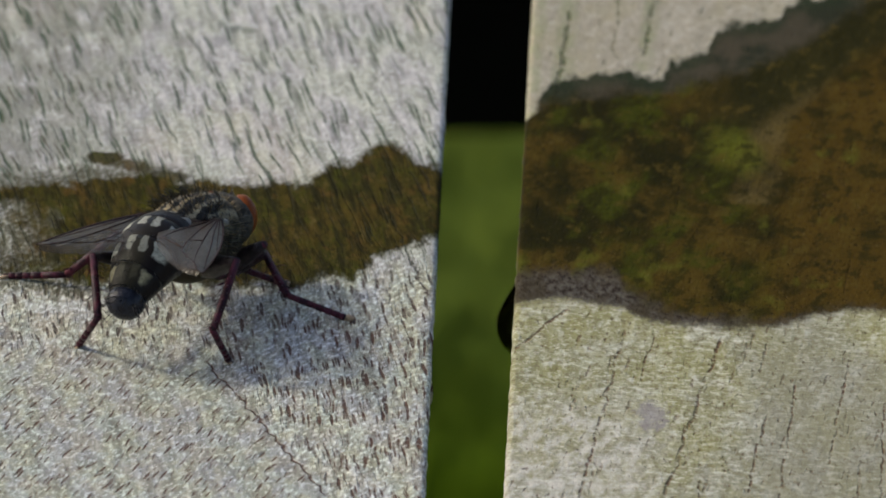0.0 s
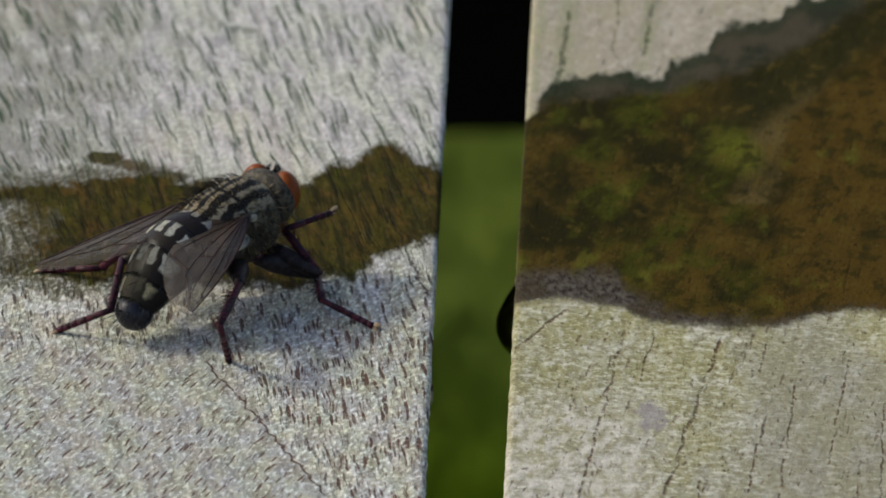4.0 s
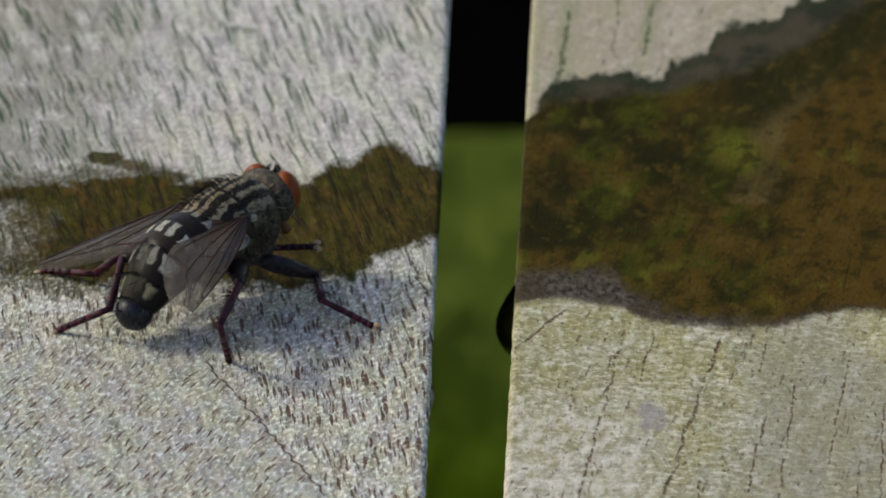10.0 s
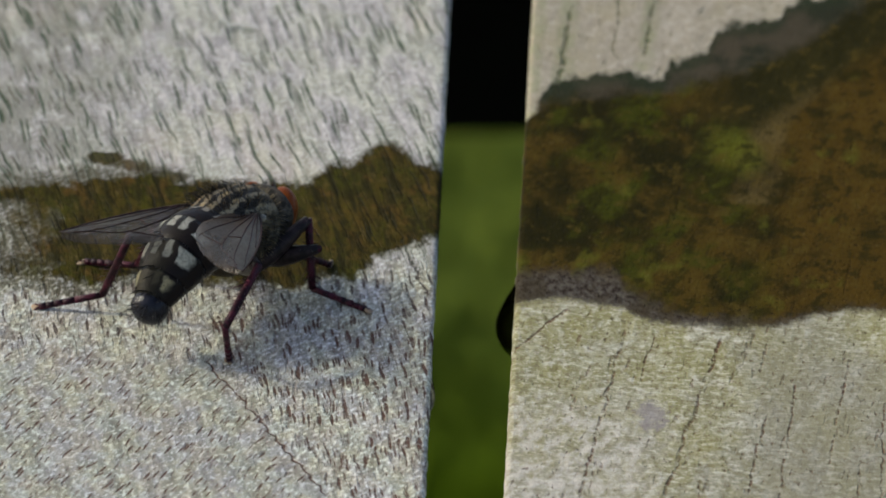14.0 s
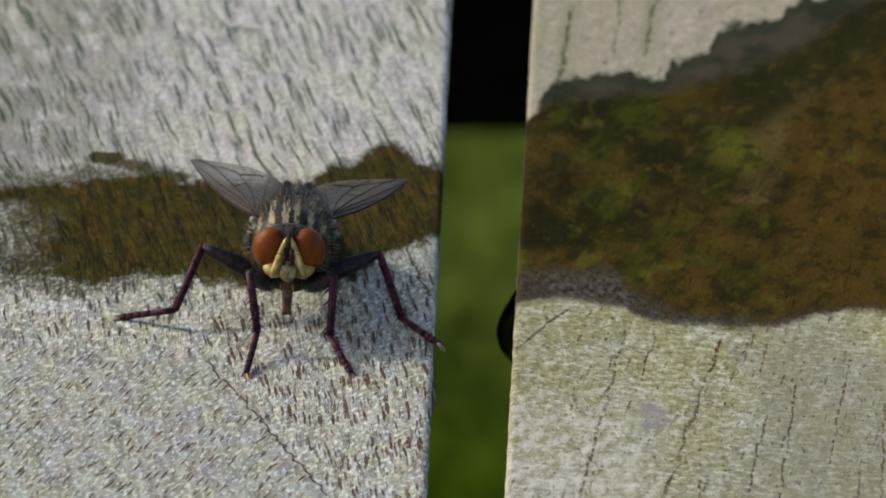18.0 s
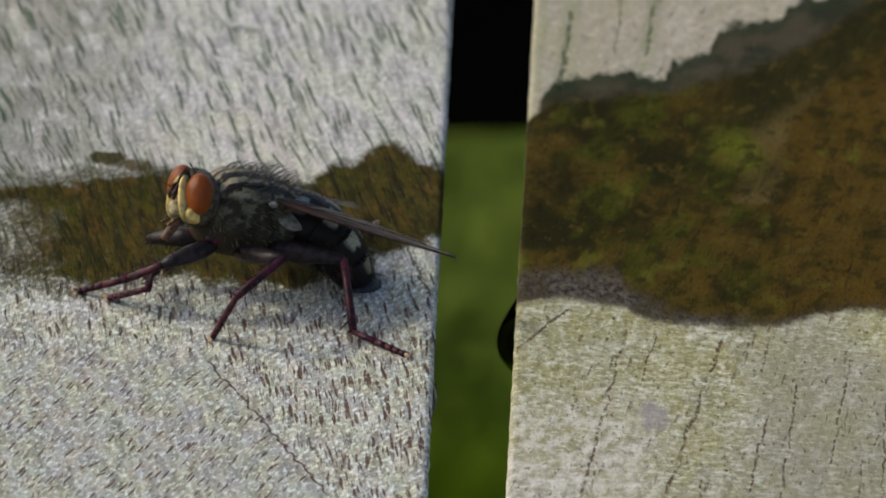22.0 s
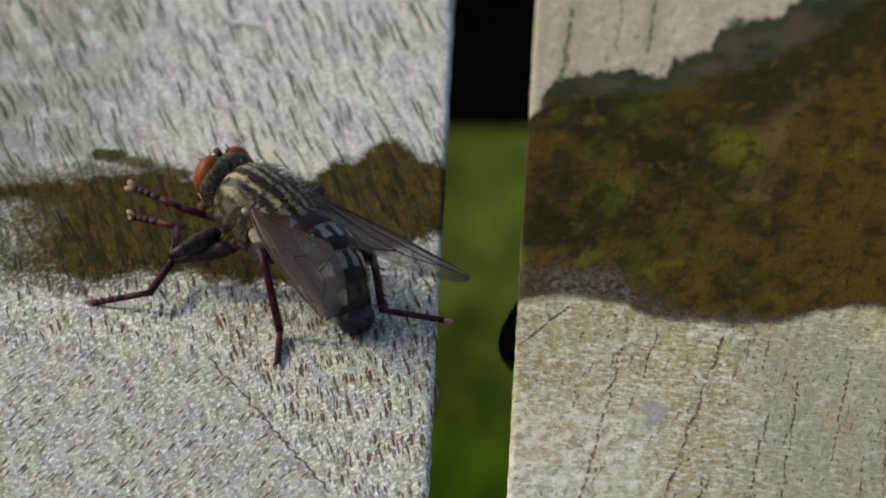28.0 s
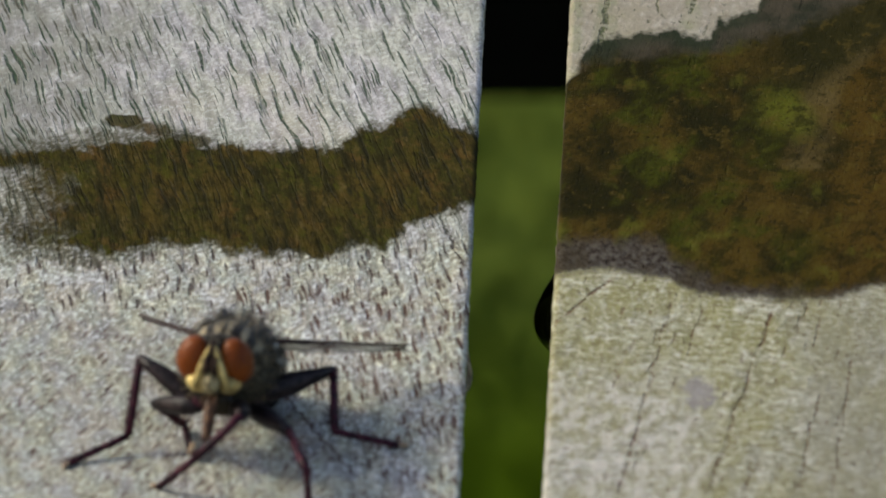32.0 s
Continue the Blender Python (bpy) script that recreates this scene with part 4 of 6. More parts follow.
def build_thorax(fly):
    rows = []
    for i in range(19):
        f = -1 + 2 * i / 18
        x = 2.75 * f
        r = max(0.0, 1 - abs(f) ** (4.2 if f > 0 else 2.6)) ** 0.5
        rows.append((x, -0.05 - 0.15 * f, 0.45 + 1.50 * r, 0.46 + 1.54 * r, 0.45 + 2.0 * r))
    thorax = loft(rows, 32).part("thorax", [THORAX], fly, "grey thorax with dark lengthwise stripes")
    Shape().blob((-2.15, 0, 1.12), (1.0, 1.08, 0.58), (0, -14, 0)).part("scutellum", [THORAX], thorax)
    rnd = random.Random(11)
    hairs = Shape()
    for k in range(440):
        f, a = rnd.uniform(-0.9, 0.92), rnd.uniform(0.35, math.pi - 0.35)
        r = max(0.0, 1 - abs(f) ** 2.6) ** 0.5
        root = Vector((2.75 * f, (0.45 + 1.50 * r) * math.cos(a) * 0.98, -0.05 - 0.15 * f + (0.46 + 1.54 * r) * math.sin(a) * 0.98))
        hairs.hair(root, (-0.7, math.cos(a) * 0.5, math.sin(a)), rnd.uniform(0.35, 1.15), 0.02)
    for y in (-0.9, -0.45, 0.45, 0.9):
        hairs.hair((-2.9, y, 1.15), (-1, y * 0.3, 0.35), 1.3, 0.028)
    for k in range(150):
        side = rnd.choice((-1, 1))
        hairs.hair((rnd.uniform(-1.5, 2.0), side * 1.95, rnd.uniform(-0.9, 0.7)), (-0.4, side, 0.1), rnd.uniform(0.3, 0.7), 0.018)
    hairs.part("bristles", [BLACK], thorax, "black bristles")
    down = Shape()
    for k in range(420):
        f, a = rnd.uniform(-0.8, 0.95), rnd.uniform(-0.9, math.pi + 0.9)
        r = max(0.0, 1 - abs(f) ** (4.2 if f > 0 else 2.6)) ** 0.5
        high = 0.46 + 1.54 * r if math.sin(a) > 0 else 0.45 + 1.75 * r
        root = Vector((2.75 * f, (0.45 + 1.50 * r) * math.cos(a) * 0.98, -0.05 - 0.15 * f + high * math.sin(a) * 0.98))
        down.hair(root, (-0.3 + 0.8 * f, math.cos(a), math.sin(a)), rnd.uniform(0.25, 0.6), 0.014, 0.15)
    down.part("hairs", [DOWN], thorax, "fine golden-brown hairs")
    for side in (1, -1):
        Shape().blob((-1.65, side * 1.80, 0.20), (0.95, 0.62, 0.20), (side * -38, 10, side * 16)).part("calypter", [CALYPTER], thorax, "pale scale at the wing base")
        Shape().blob((-0.15, side * 1.98, 0.78), (0.26, 0.2, 0.18)).part("wing_base", [CALYPTER], thorax, "whitish wing base")
        for x, z, rx, rz in ((1.2, -0.7, 0.75, 0.75), (-0.2, -0.55, 0.7, 0.85), (-1.5, -0.6, 0.6, 0.7)):
            Shape().blob((x, side * 1.62, z), (rx, 0.42, rz)).part("side_plate", [THORAX], thorax)


def build_head(fly):
    head = Shape().blob((3.02, 0, -0.05), (0.82, 1.84, 1.46), (0, 8, 0), 14, 26).part("head", [HEAD], fly, "broad head with brick-red eyes and a golden face")
    Shape().tube([(2.1, 0, 0.1), (2.8, 0, 0.05)], [0.9, 0.7], 16).part("neck", [HEAD], head)
    for side in (1, -1):
        Shape().blob((3.52, side * 1.02, 0.24), (0.66, 0.78, 1.06), (side * 20, 8, side * 20), 18, 26).part("eye", [EYE], head, "brick-red compound eye")
        Shape().blob((3.34, side * 0.74, -0.84), (0.62, 0.58, 0.50), (side * 30, 0, side * 14)).part("cheek", [GOLD], head, "shiny gold-dusted cheek")
        Shape().blob((3.93, side * 0.44, -0.20), (0.46, 0.22, 1.22), (side * 20, 6, side * 10), 12, 16).part("face_ridge", [GOLD], head, "gold-dusted edge of the eye")
        antenna = Shape().tube([(4.12, side * 0.16, 0.42), (4.42, side * 0.18, 0.22), (4.50, side * 0.19, -0.15), (4.42, side * 0.2, -0.45)], [0.09, 0.12, 0.14, 0.08], 8)
        antenna.hair((4.5, side * 0.22, 0.1), (1.0, side * 0.6, 0.25), 0.95, 0.025, 0.0)
        antenna.part("antenna", [FRONS], head, "short dark antenna")
        Shape().tube([(4.0, side * 0.28, -1.45), (4.35, side * 0.32, -1.75)], [0.06, 0.09], 6).part("palp", [MOUTH], head)
    Shape().blob((3.96, 0, 0.30), (0.40, 0.17, 0.92), (0, 14, 0)).part("frons", [FRONS], head, "dark stripe between the eyes")
    Shape().blob((4.02, 0, -0.86), (0.40, 0.44, 0.56), (0, -6, 0)).part("face", [FACE], head, "yellowish face plate")
    proboscis = Shape().tube([(3.3, 0, -0.3), (3.6, 0, -1.1), (3.85, 0, -1.85), (4.05, 0, -2.35), (4.1, 0, -2.55)], [0.22, 0.30, 0.25, 0.22, 0.28], 12).part("proboscis", [MOUTH], head, "brown folded proboscis")
    hairs = Shape()
    rnd = random.Random(5)
    for k in range(46):
        y = rnd.choice((-1, 1)) * rnd.uniform(0.25, 0.42)
        z = rnd.uniform(0.4, 1.35)
        hairs.hair((4.0 - 0.45 * max(0, z - 0.5), y, z), (0.8, -y, 0.5), rnd.uniform(0.25, 0.55), 0.018, 0.1)
    for k in range(40):
        side = rnd.choice((-1, 1))
        hairs.hair((rnd.uniform(3.2, 4.0), side * rnd.uniform(0.3, 1.0), -1.35), (0.5, side * 0.4, -1), rnd.uniform(0.2, 0.45), 0.016, 0.0)
    hairs.part("bristles", [BLACK], head, "black bristles")
    return proboscis


def abdomen_axis(f):
    return Vector((-5.25 * f, 0, -0.25 - 2.75 * max(0.0, f) ** 1.7 + 0.35 * math.sin(math.pi * f)))


def abdomen_radius(f):
    return (0.30 + 1.45 * max(0.0, math.sin(math.pi * min(1.0, 0.28 + 0.70 * f))) ** 0.5) * (1.04 - 0.22 * f * f)


def build_abdomen(fly):
    base = Matrix.Translation(Vector(ABDOMEN_BASE) * MM)
    cuts = (0.0, 0.30, 0.53, 0.75, 0.93)
    made = None
    for i in range(4):
        a, b = cuts[i], cuts[i + 1] + 0.025
        rings = []
        for k in range(8):
            f = a + (b - a) * k / 7
            lip = 1.0 + 0.028 * math.sin(math.pi * k / 7) + (0.012 * i if k < 7 else -0.02)
            c, d = abdomen_axis(f), (abdomen_axis(min(1.05, f + 0.02)) - abdomen_axis(f - 0.02)).normalized()
            up = Vector((0, 1, 0)).cross(d) * -1.0
            r = abdomen_radius(f) * lip
            rings.append([c + Vector((0, 1, 0)) * (r * 1.04 * math.cos(t)) + up * (r * 0.92 * math.sin(t)) for t in (2 * math.pi * j / 30 for j in range(30))])
        s = Shape().rings(rings)
        ends = abdomen_axis(a), abdomen_axis(cuts[i + 1])
        step = ends[1] - ends[0]
        tone = ((0.52, 0.50, 0.44), (0.66, 0.66, 0.58), (0.66, 0.66, 0.56), (0.58, 0.53, 0.33))[i]
        skin = abdomen_material("chequered_abdomen", ends[0], step.normalized(), step.length, tone, i)
        if made is None:
            made = s.part("abdomen", [skin], fly, "black abdomen chequered with silver and gold", base)
        else:
            s.part("segment", [skin], made)
    c = abdomen_axis(0.93)
    Shape().blob(c + Vector((-0.05, 0, -0.15)), (0.90, 0.98, 0.95), (0, -48, 0), 14, 24).part("tail_segment", [TIP], made, "glossy blue-black tail segment")
    rnd = random.Random(21)
    hairs = Shape()
    for k in range(190):
        f = rnd.choice((0.52, 0.74, 0.9, 0.97, 1.0, rnd.uniform(0.2, 1.0)))
        t = rnd.uniform(0, 2 * math.pi)
        c, d = abdomen_axis(f), (abdomen_axis(f + 0.02) - abdomen_axis(f - 0.02)).normalized()
        up = Vector((0, 1, 0)).cross(d) * -1.0
        out = Vector((0, 1, 0)) * math.cos(t) + up * math.sin(t)
        r = abdomen_radius(min(f, 0.97)) * 0.97
        hairs.hair(c + out * r, out * 0.7 + d * 0.8, rnd.uniform(0.3, 0.85) * (0.6 + 0.6 * f), 0.02, 0.05)
    hairs.part("bristles", [BLACK], made, "black bristles")
    return made


def wing_lead(u):
    return 0.12 + 0.42 * math.sin(math.pi * min(1, u)) ** 0.8 * (1.15 - 0.4 * u)


def wing_trail(u):
    return -0.10 - 2.55 * max(0.0, math.sin(math.pi * min(1.0, u ** 0.86))) ** 0.56


def build_wing(fly, side):
    """Along local x from root to tip; the leading edge lies outwards, away from the body."""
    out = -side
    nu, nv = 36, 12
    verts, faces = [], []

    def at(u, v):
        lead, trail = wing_lead(u), wing_trail(u)
        y = lead + (trail - lead) * v
        z = 0.10 * math.sin(v * 9.0) * (1 - u) + 0.16 * math.sin(math.pi * v) * (1 - 0.5 * u) - 0.25 * v * v * u + 0.10 * u * u
        return Vector((WING_LENGTH * u, out * y, z))

    for i in range(nu + 1):
        for j in range(nv + 1):
            verts.append(at(i / nu, j / nv) * MM)
    for i in range(nu):
        for j in range(nv):
            a = i * (nv + 1) + j
            faces.append((a, a + 1, a + nv + 2, a + nv + 1))
    wing = new("wing", mesh_of("wing", verts, faces, [WING]))
    wing.parent = fly
    tagged(wing, "clear smoky wing with brown veins")
    veins = [[(u, 0.0) for u in (0.0, 0.2, 0.4, 0.6, 0.8, 0.95, 1.0)],
             [(0.02, 0.10), (0.2, 0.09), (0.4, 0.07), (0.55, 0.03)],
             [(0.04, 0.14), (0.25, 0.16), (0.5, 0.14), (0.75, 0.12), (0.93, 0.06)],
             [(0.06, 0.18), (0.3, 0.26), (0.55, 0.30), (0.8, 0.36), (0.985, 0.42)],
             [(0.06, 0.24), (0.25, 0.40), (0.5, 0.52), (0.68, 0.60), (0.76, 0.52), (0.86, 0.38), (0.93, 0.32)],
             [(0.05, 0.32), (0.2, 0.55), (0.38, 0.76), (0.52, 0.95)],
             [(0.06, 0.45), (0.15, 0.68), (0.24, 0.88)],
             [(0.46, 0.29), (0.47, 0.51)], [(0.62, 0.57), (0.55, 0.80), (0.50, 0.90)]]
    for k, line in enumerate(veins):
        pts = []
        for (u0, v0), (u1, v1) in zip(line, line[1:]):
            pts += [at(u0 + (u1 - u0) * q / 4, v0 + (v1 - v0) * q / 4) for q in range(4)]
        pts.append(at(*line[-1]))
        r = 0.062 if k == 0 else 0.034
        Shape().tube(pts, [r * (1.15 - 0.6 * i / len(pts)) for i in range(len(pts))], 6).part("vein", [VEIN], wing)
    return wing


def build_leg(fly, kind, side):
    hip, femur_l, tibia_l, tarsus_l = LEGS[kind]
    hip = Vector((hip[0], hip[1] * side, hip[2]))
    rnd = random.Random(len(kind) * 10 + side)
    coxa = Shape().tube([(0, -0.25 * side, 0.55), (0, -0.1 * side, 0.2), (0, 0, -0.05)], [0.55, 0.48, 0.30], 12)
    leg = coxa.part(kind, [LEG], fly, "", Matrix.Translation(hip * MM))
    big = 1.15 if kind == "hind_leg" else 1.0
    s = Shape().tube([(-0.1, 0, 0), (0.25 * femur_l, 0, 0.03), (0.5 * femur_l, 0, 0.04), (0.8 * femur_l, 0, 0.02), (femur_l, 0, 0)],
                     [0.30 * big, 0.48 * big, 0.47 * big, 0.33, 0.23], 12)
    for k in range(60):
        f, a = rnd.uniform(0.1, 0.97), rnd.uniform(0, 6.28)
        r = 0.30 if f < 0.8 else 0.2
        s.hair((f * femur_l, r * math.cos(a), r * math.sin(a)), (0.7, math.cos(a), math.sin(a)), rnd.uniform(0.2, 0.45) + (0.3 if math.sin(a) < -0.5 else 0.0), 0.017, 0.0)
    femur = s.part("femur", [THIGH], leg)
    s = Shape().tube([(-0.05, 0, 0), (0.3 * tibia_l, 0, 0), (0.7 * tibia_l, 0, 0), (tibia_l, 0, 0)], [0.20, 0.20, 0.215, 0.20], 10)
    for k in range(54):
        f, a = rnd.uniform(0.08, 0.98), rnd.uniform(0, 6.28)
        s.hair((f * tibia_l, 0.13 * math.cos(a), 0.13 * math.sin(a)), (0.9, math.cos(a), math.sin(a)), rnd.uniform(0.3, 1.05 if k % 3 == 0 else 0.5), 0.026, 0.0)
    tibia = s.part("tibia", [LEG], leg)
    s = Shape()
    joints = (0.0, 0.42, 0.60, 0.74, 0.86, 0.97)
    for a, b in zip(joints, joints[1:]):
        s.tube([(a * tarsus_l, 0, 0), ((a * 0.4 + b * 0.6) * tarsus_l, 0, 0), (b * tarsus_l, 0, 0)], [0.16, 0.172, 0.18], 8)
    for k in range(14):
        f, a = rnd.uniform(0.05, 0.9), rnd.uniform(0, 6.28)
        s.hair((f * tarsus_l, 0.09 * math.cos(a), 0.09 * math.sin(a)), (0.9, math.cos(a), math.sin(a)), rnd.uniform(0.12, 0.3), 0.015, 0.0)
    for q in (-1, 1):
        s.tube([(0.96 * tarsus_l, q * 0.06, 0.02), (1.02 * tarsus_l, q * 0.16, 0.08), (1.09 * tarsus_l, q * 0.2, -0.03)], [0.05, 0.045, 0.012], 5)
        s.blob((1.04 * tarsus_l, q * 0.14, -0.06), (0.26, 0.17, 0.12), (0, 10, q * 20), 6, 8, slot=1)
    tarsus = s.part("tarsus", [LEG, PAD], leg, "dark foot with cream pads and claws")
    return leg, femur, tibia, tarsus


def build_fly():
    fly = new("fly")
    tagged(fly, "grey striped fly with brick-red eyes walking on the weathered bench", "fly")
    build_thorax(fly)
    moving = {"proboscis": build_head(fly), "abdomen": build_abdomen(fly), "wing_left": build_wing(fly, 1), "wing_right": build_wing(fly, -1)}
    for kind in LEGS:
        for side in (1, -1):
            moving[(kind, side)] = build_leg(fly, kind, side)
    return fly, moving


build_ground()
build_bench()
DROP = build_drop("water_drop", 4.12, 3.5, -2.6, 5.35, 1.56, "dark water drop hanging on the slat's side in the gap")
SMALL_DROP = build_drop("water_drop", -0.78, -12.0, -0.6, 2.6, 0.30, "small water drop clinging under the grey slat's edge")
FLY, MOVING = build_fly()


# ---- movement of the fly and the drops ----
def motions():
    # seconds, place in mm, heading, pitch, roll in degrees
    early = [
        (0, -12.55, -6.88, 4.08, 62, -9.5, -6), (1.3, -12.55, -6.88, 4.08, 62, -9.5, -6), (1.9, -10.61, -8.23, 4.2, 45.1, -9, -4.7), (2, -10.61, -8.23, 4.2, 45.1, -9, -4.7),
        (2.6, -10.61, -8.23, 4.2, 45.1, -9, -4.7), (3, -10.17, -6.79, 4.1, 48.1, -8.5, -5.8), (3.2, -10.17, -6.79, 4.1, 48.1, -8.5, -5.8), (3.4, -10.81, -5.26, 3.95, 50.8, 7.3, -3.4),
        (10.3, -10.81, -5.26, 3.95, 50.8, 7.3, -3.4), (10.6, -10.98, -5.51, 4.3, 58.1, 1.9, -1.6), (11, -10.65, -6.34, 4.2, 59.3, -7, -4.2), (16.7, -10.65, -6.34, 4.2, 59.3, -7, -4.2),
        (17, -7.76, -7.72, 4.31, 17.1, -0.6, -7.5)]
    middle = [
        (17.1, -7.76, -7.72, 4.31, 17.1, -0.6, -7.5), (17.3, -4.62, -10.65, 4.3, -12.5, -6.1, -8), (17.5, -5.92, -10.59, 4.35, -38.3, -8.3, -11.9), (17.6, -7.63, -9.01, 4.27, -80.7, 0.3, -6.2),
        (17.8, -7.46, -8.28, 4.28, -91.3, 4.7, -1.5), (18, -7.59, -6.95, 3.9, -92, 12.6, -1.4), (19, -7.4, -5.8, 3.95, -94.3, 19.8, -1.9), (19.2, -7.9, -5.32, 4.24, -103.3, 16.8, 3.7),
        (19.3, -10.61, -6.07, 4.28, -141.4, 8.3, 5.1), (19.4, -10.02, -4.25, 4.27, -147.5, 15.9, 2.8), (20, -9.91, -4.68, 4.3, -151.9, 23.8, 7.2), (21, -9.93, -4.48, 4.3, -152.7, 25, 7.9),
        (22, -9.94, -4.46, 4.3, -153.3, 24.8, 7.8), (22.3, -9.94, -4.46, 4.3, -153.3, 24.8, 7.8), (22.6, -9.89, -4.89, 4.32, -171.9, 22.6, 7.2), (23, -9.89, -4.89, 4.32, -171.9, 22.6, 7.2),
        (25, -10.05, -5.28, 4.32, -169.5, 22.3, 7.3)]
    late = [
        (25.5, -10.05, -5.28, 4.32, -169.5, 22.3, 7.3), (27.4, -8.94, -5.27, 4.35, -224.6, 16.9, 2), (28, -8.94, -5.27, 4.35, -224.6, 16.9, 2), (28.5, -8.94, -5.27, 4.35, -224.6, 16.9, 2),
        (28.6, -9.08, -3.65, 4.31, -240.8, 5.9, 10.3), (28.7, -8.76, -2.87, 4.23, -260.2, 5.7, 8), (28.8, -7, -5.3, 4.1, -282.2, -0.7, 9), (28.9, -6.98, -7.04, 4.32, -305.7, -6.6, -2.9), (29, -6.9, -7.2, 4.3, -321, -5, -2),
        (29.1, -3.9, -8.36, 4.31, -340.4, -2.9, -1.5), (29.2, -3.9, -8.36, 4.31, -340.4, -2.9, -1.5), (29.5, -3.82, -9.41, 4.39, -340.7, -6.3, -0.7), (29.6, -4.88, -9.72, 4.24, -370.3, 1.6, -5.7),
        (29.7, -6.56, -11.34, 4.35, -402.4, 11.3, -7.3), (29.8, -8.51, -17.14, 4.34, -446.7, 12.4, 0.8), (30, -9.44, -21.01, 4.34, -455.3, 8.8, -1.3), (30.3, -10.71, -27.3, 4.35, -455.3, 9.3, -0.6),
        (30.4, -10.93, -26.58, 4.33, -458.8, 14.1, -1.6), (30.5, -11.63, -24.74, 4.32, -463.1, 21.3, 0.2), (31, -11.43, -24.36, 4.32, -462.2, 22.9, 0.3), (32, -11.41, -24.81, 4.32, -461.7, 22.4, 0.2)]
    stance = early + middle + late
    left_wing = [
        (0, 8, -1), (2, 10, -1), (3, 12, -2), (3.6, 13, 0), (10.2, 13, 0), (10.8, 12, 1), (16.7, 12, 1), (17, 20, -2), (17.3, 15, 0), (17.5, 18, -4),
        (17.6, 21, -4), (17.8, 22, -3), (18, 21, -2), (19, 20, -2), (19.2, 20, -5), (19.3, 20, -6), (19.4, 30, -4), (19.9, 45, -1),
        (22.3, 45, -1), (22.8, 29, 0), (25.5, 29, 0), (28, 22, 1), (28.6, 25, -2), (28.7, 26, 5), (28.8, 28, -4), (28.9, 21, -3), (29, 18, 0), (29.2, 20, 0),
        (29.5, 22, 3), (29.6, 18, 0), (29.7, 22, -2), (29.8, 29, -3), (30, 30, -2), (30.3, 29, -2), (30.4, 30, -4), (30.5, 30, -4), (31, 29, -4),
        (32, 29, -4)]
    right_wing = [
        (0, 23, -5), (2, 22, -4), (3, 22, -4), (3.6, 23, -3), (10.2, 23, -3), (10.8, 27, -5), (12, 28, -5), (17, 24, 0), (17.3, 17, -1), (17.5, 23, 1),
        (17.6, 20, 0), (17.8, 23, 1), (18, 23, 2), (19, 22, 0), (19.2, 22, -1), (19.3, 20, -2), (23, 22, -3), (25, 21, -4), (28, 20, -5),
        (28.6, 24, -6), (28.7, 23, 2), (28.8, 20, 3), (28.9, 31, -5), (29.2, 24, -1), (29.5, 21, -1), (29.6, 20, -2), (29.7, 27, 2), (29.8, 29, -2),
        (30, 29, 0), (30.3, 28, -3), (30.4, 29, -1), (30.5, 28, -2), (31, 29, -2), (32, 28, -2)]
    tail = [
        (0, -8, 3), (1.6, -8, 3), (2, -6, 3), (3, -3, 2), (3.5, -12, -1), (10.3, -12, -1), (10.7, -2, -4), (16.7, -2, -4), (17, -10, -2), (17.3, -6, 0),
        (19.4, -4, -8), (20, -4, -24), (22, -4, -26), (23, -3, -26), (25.5, -3, -25), (27.5, -13, -5), (28.5, -13, -5), (28.6, -8, -2), (28.7, -9, -2),
        (28.8, -5, -4), (28.9, -10, 0), (29, -16, 6), (29.2, -5, -3), (29.5, -5, -3), (29.6, -5, 2), (29.7, 4, 2)]
    # seconds and the place of each foot in mm
    feet = {}
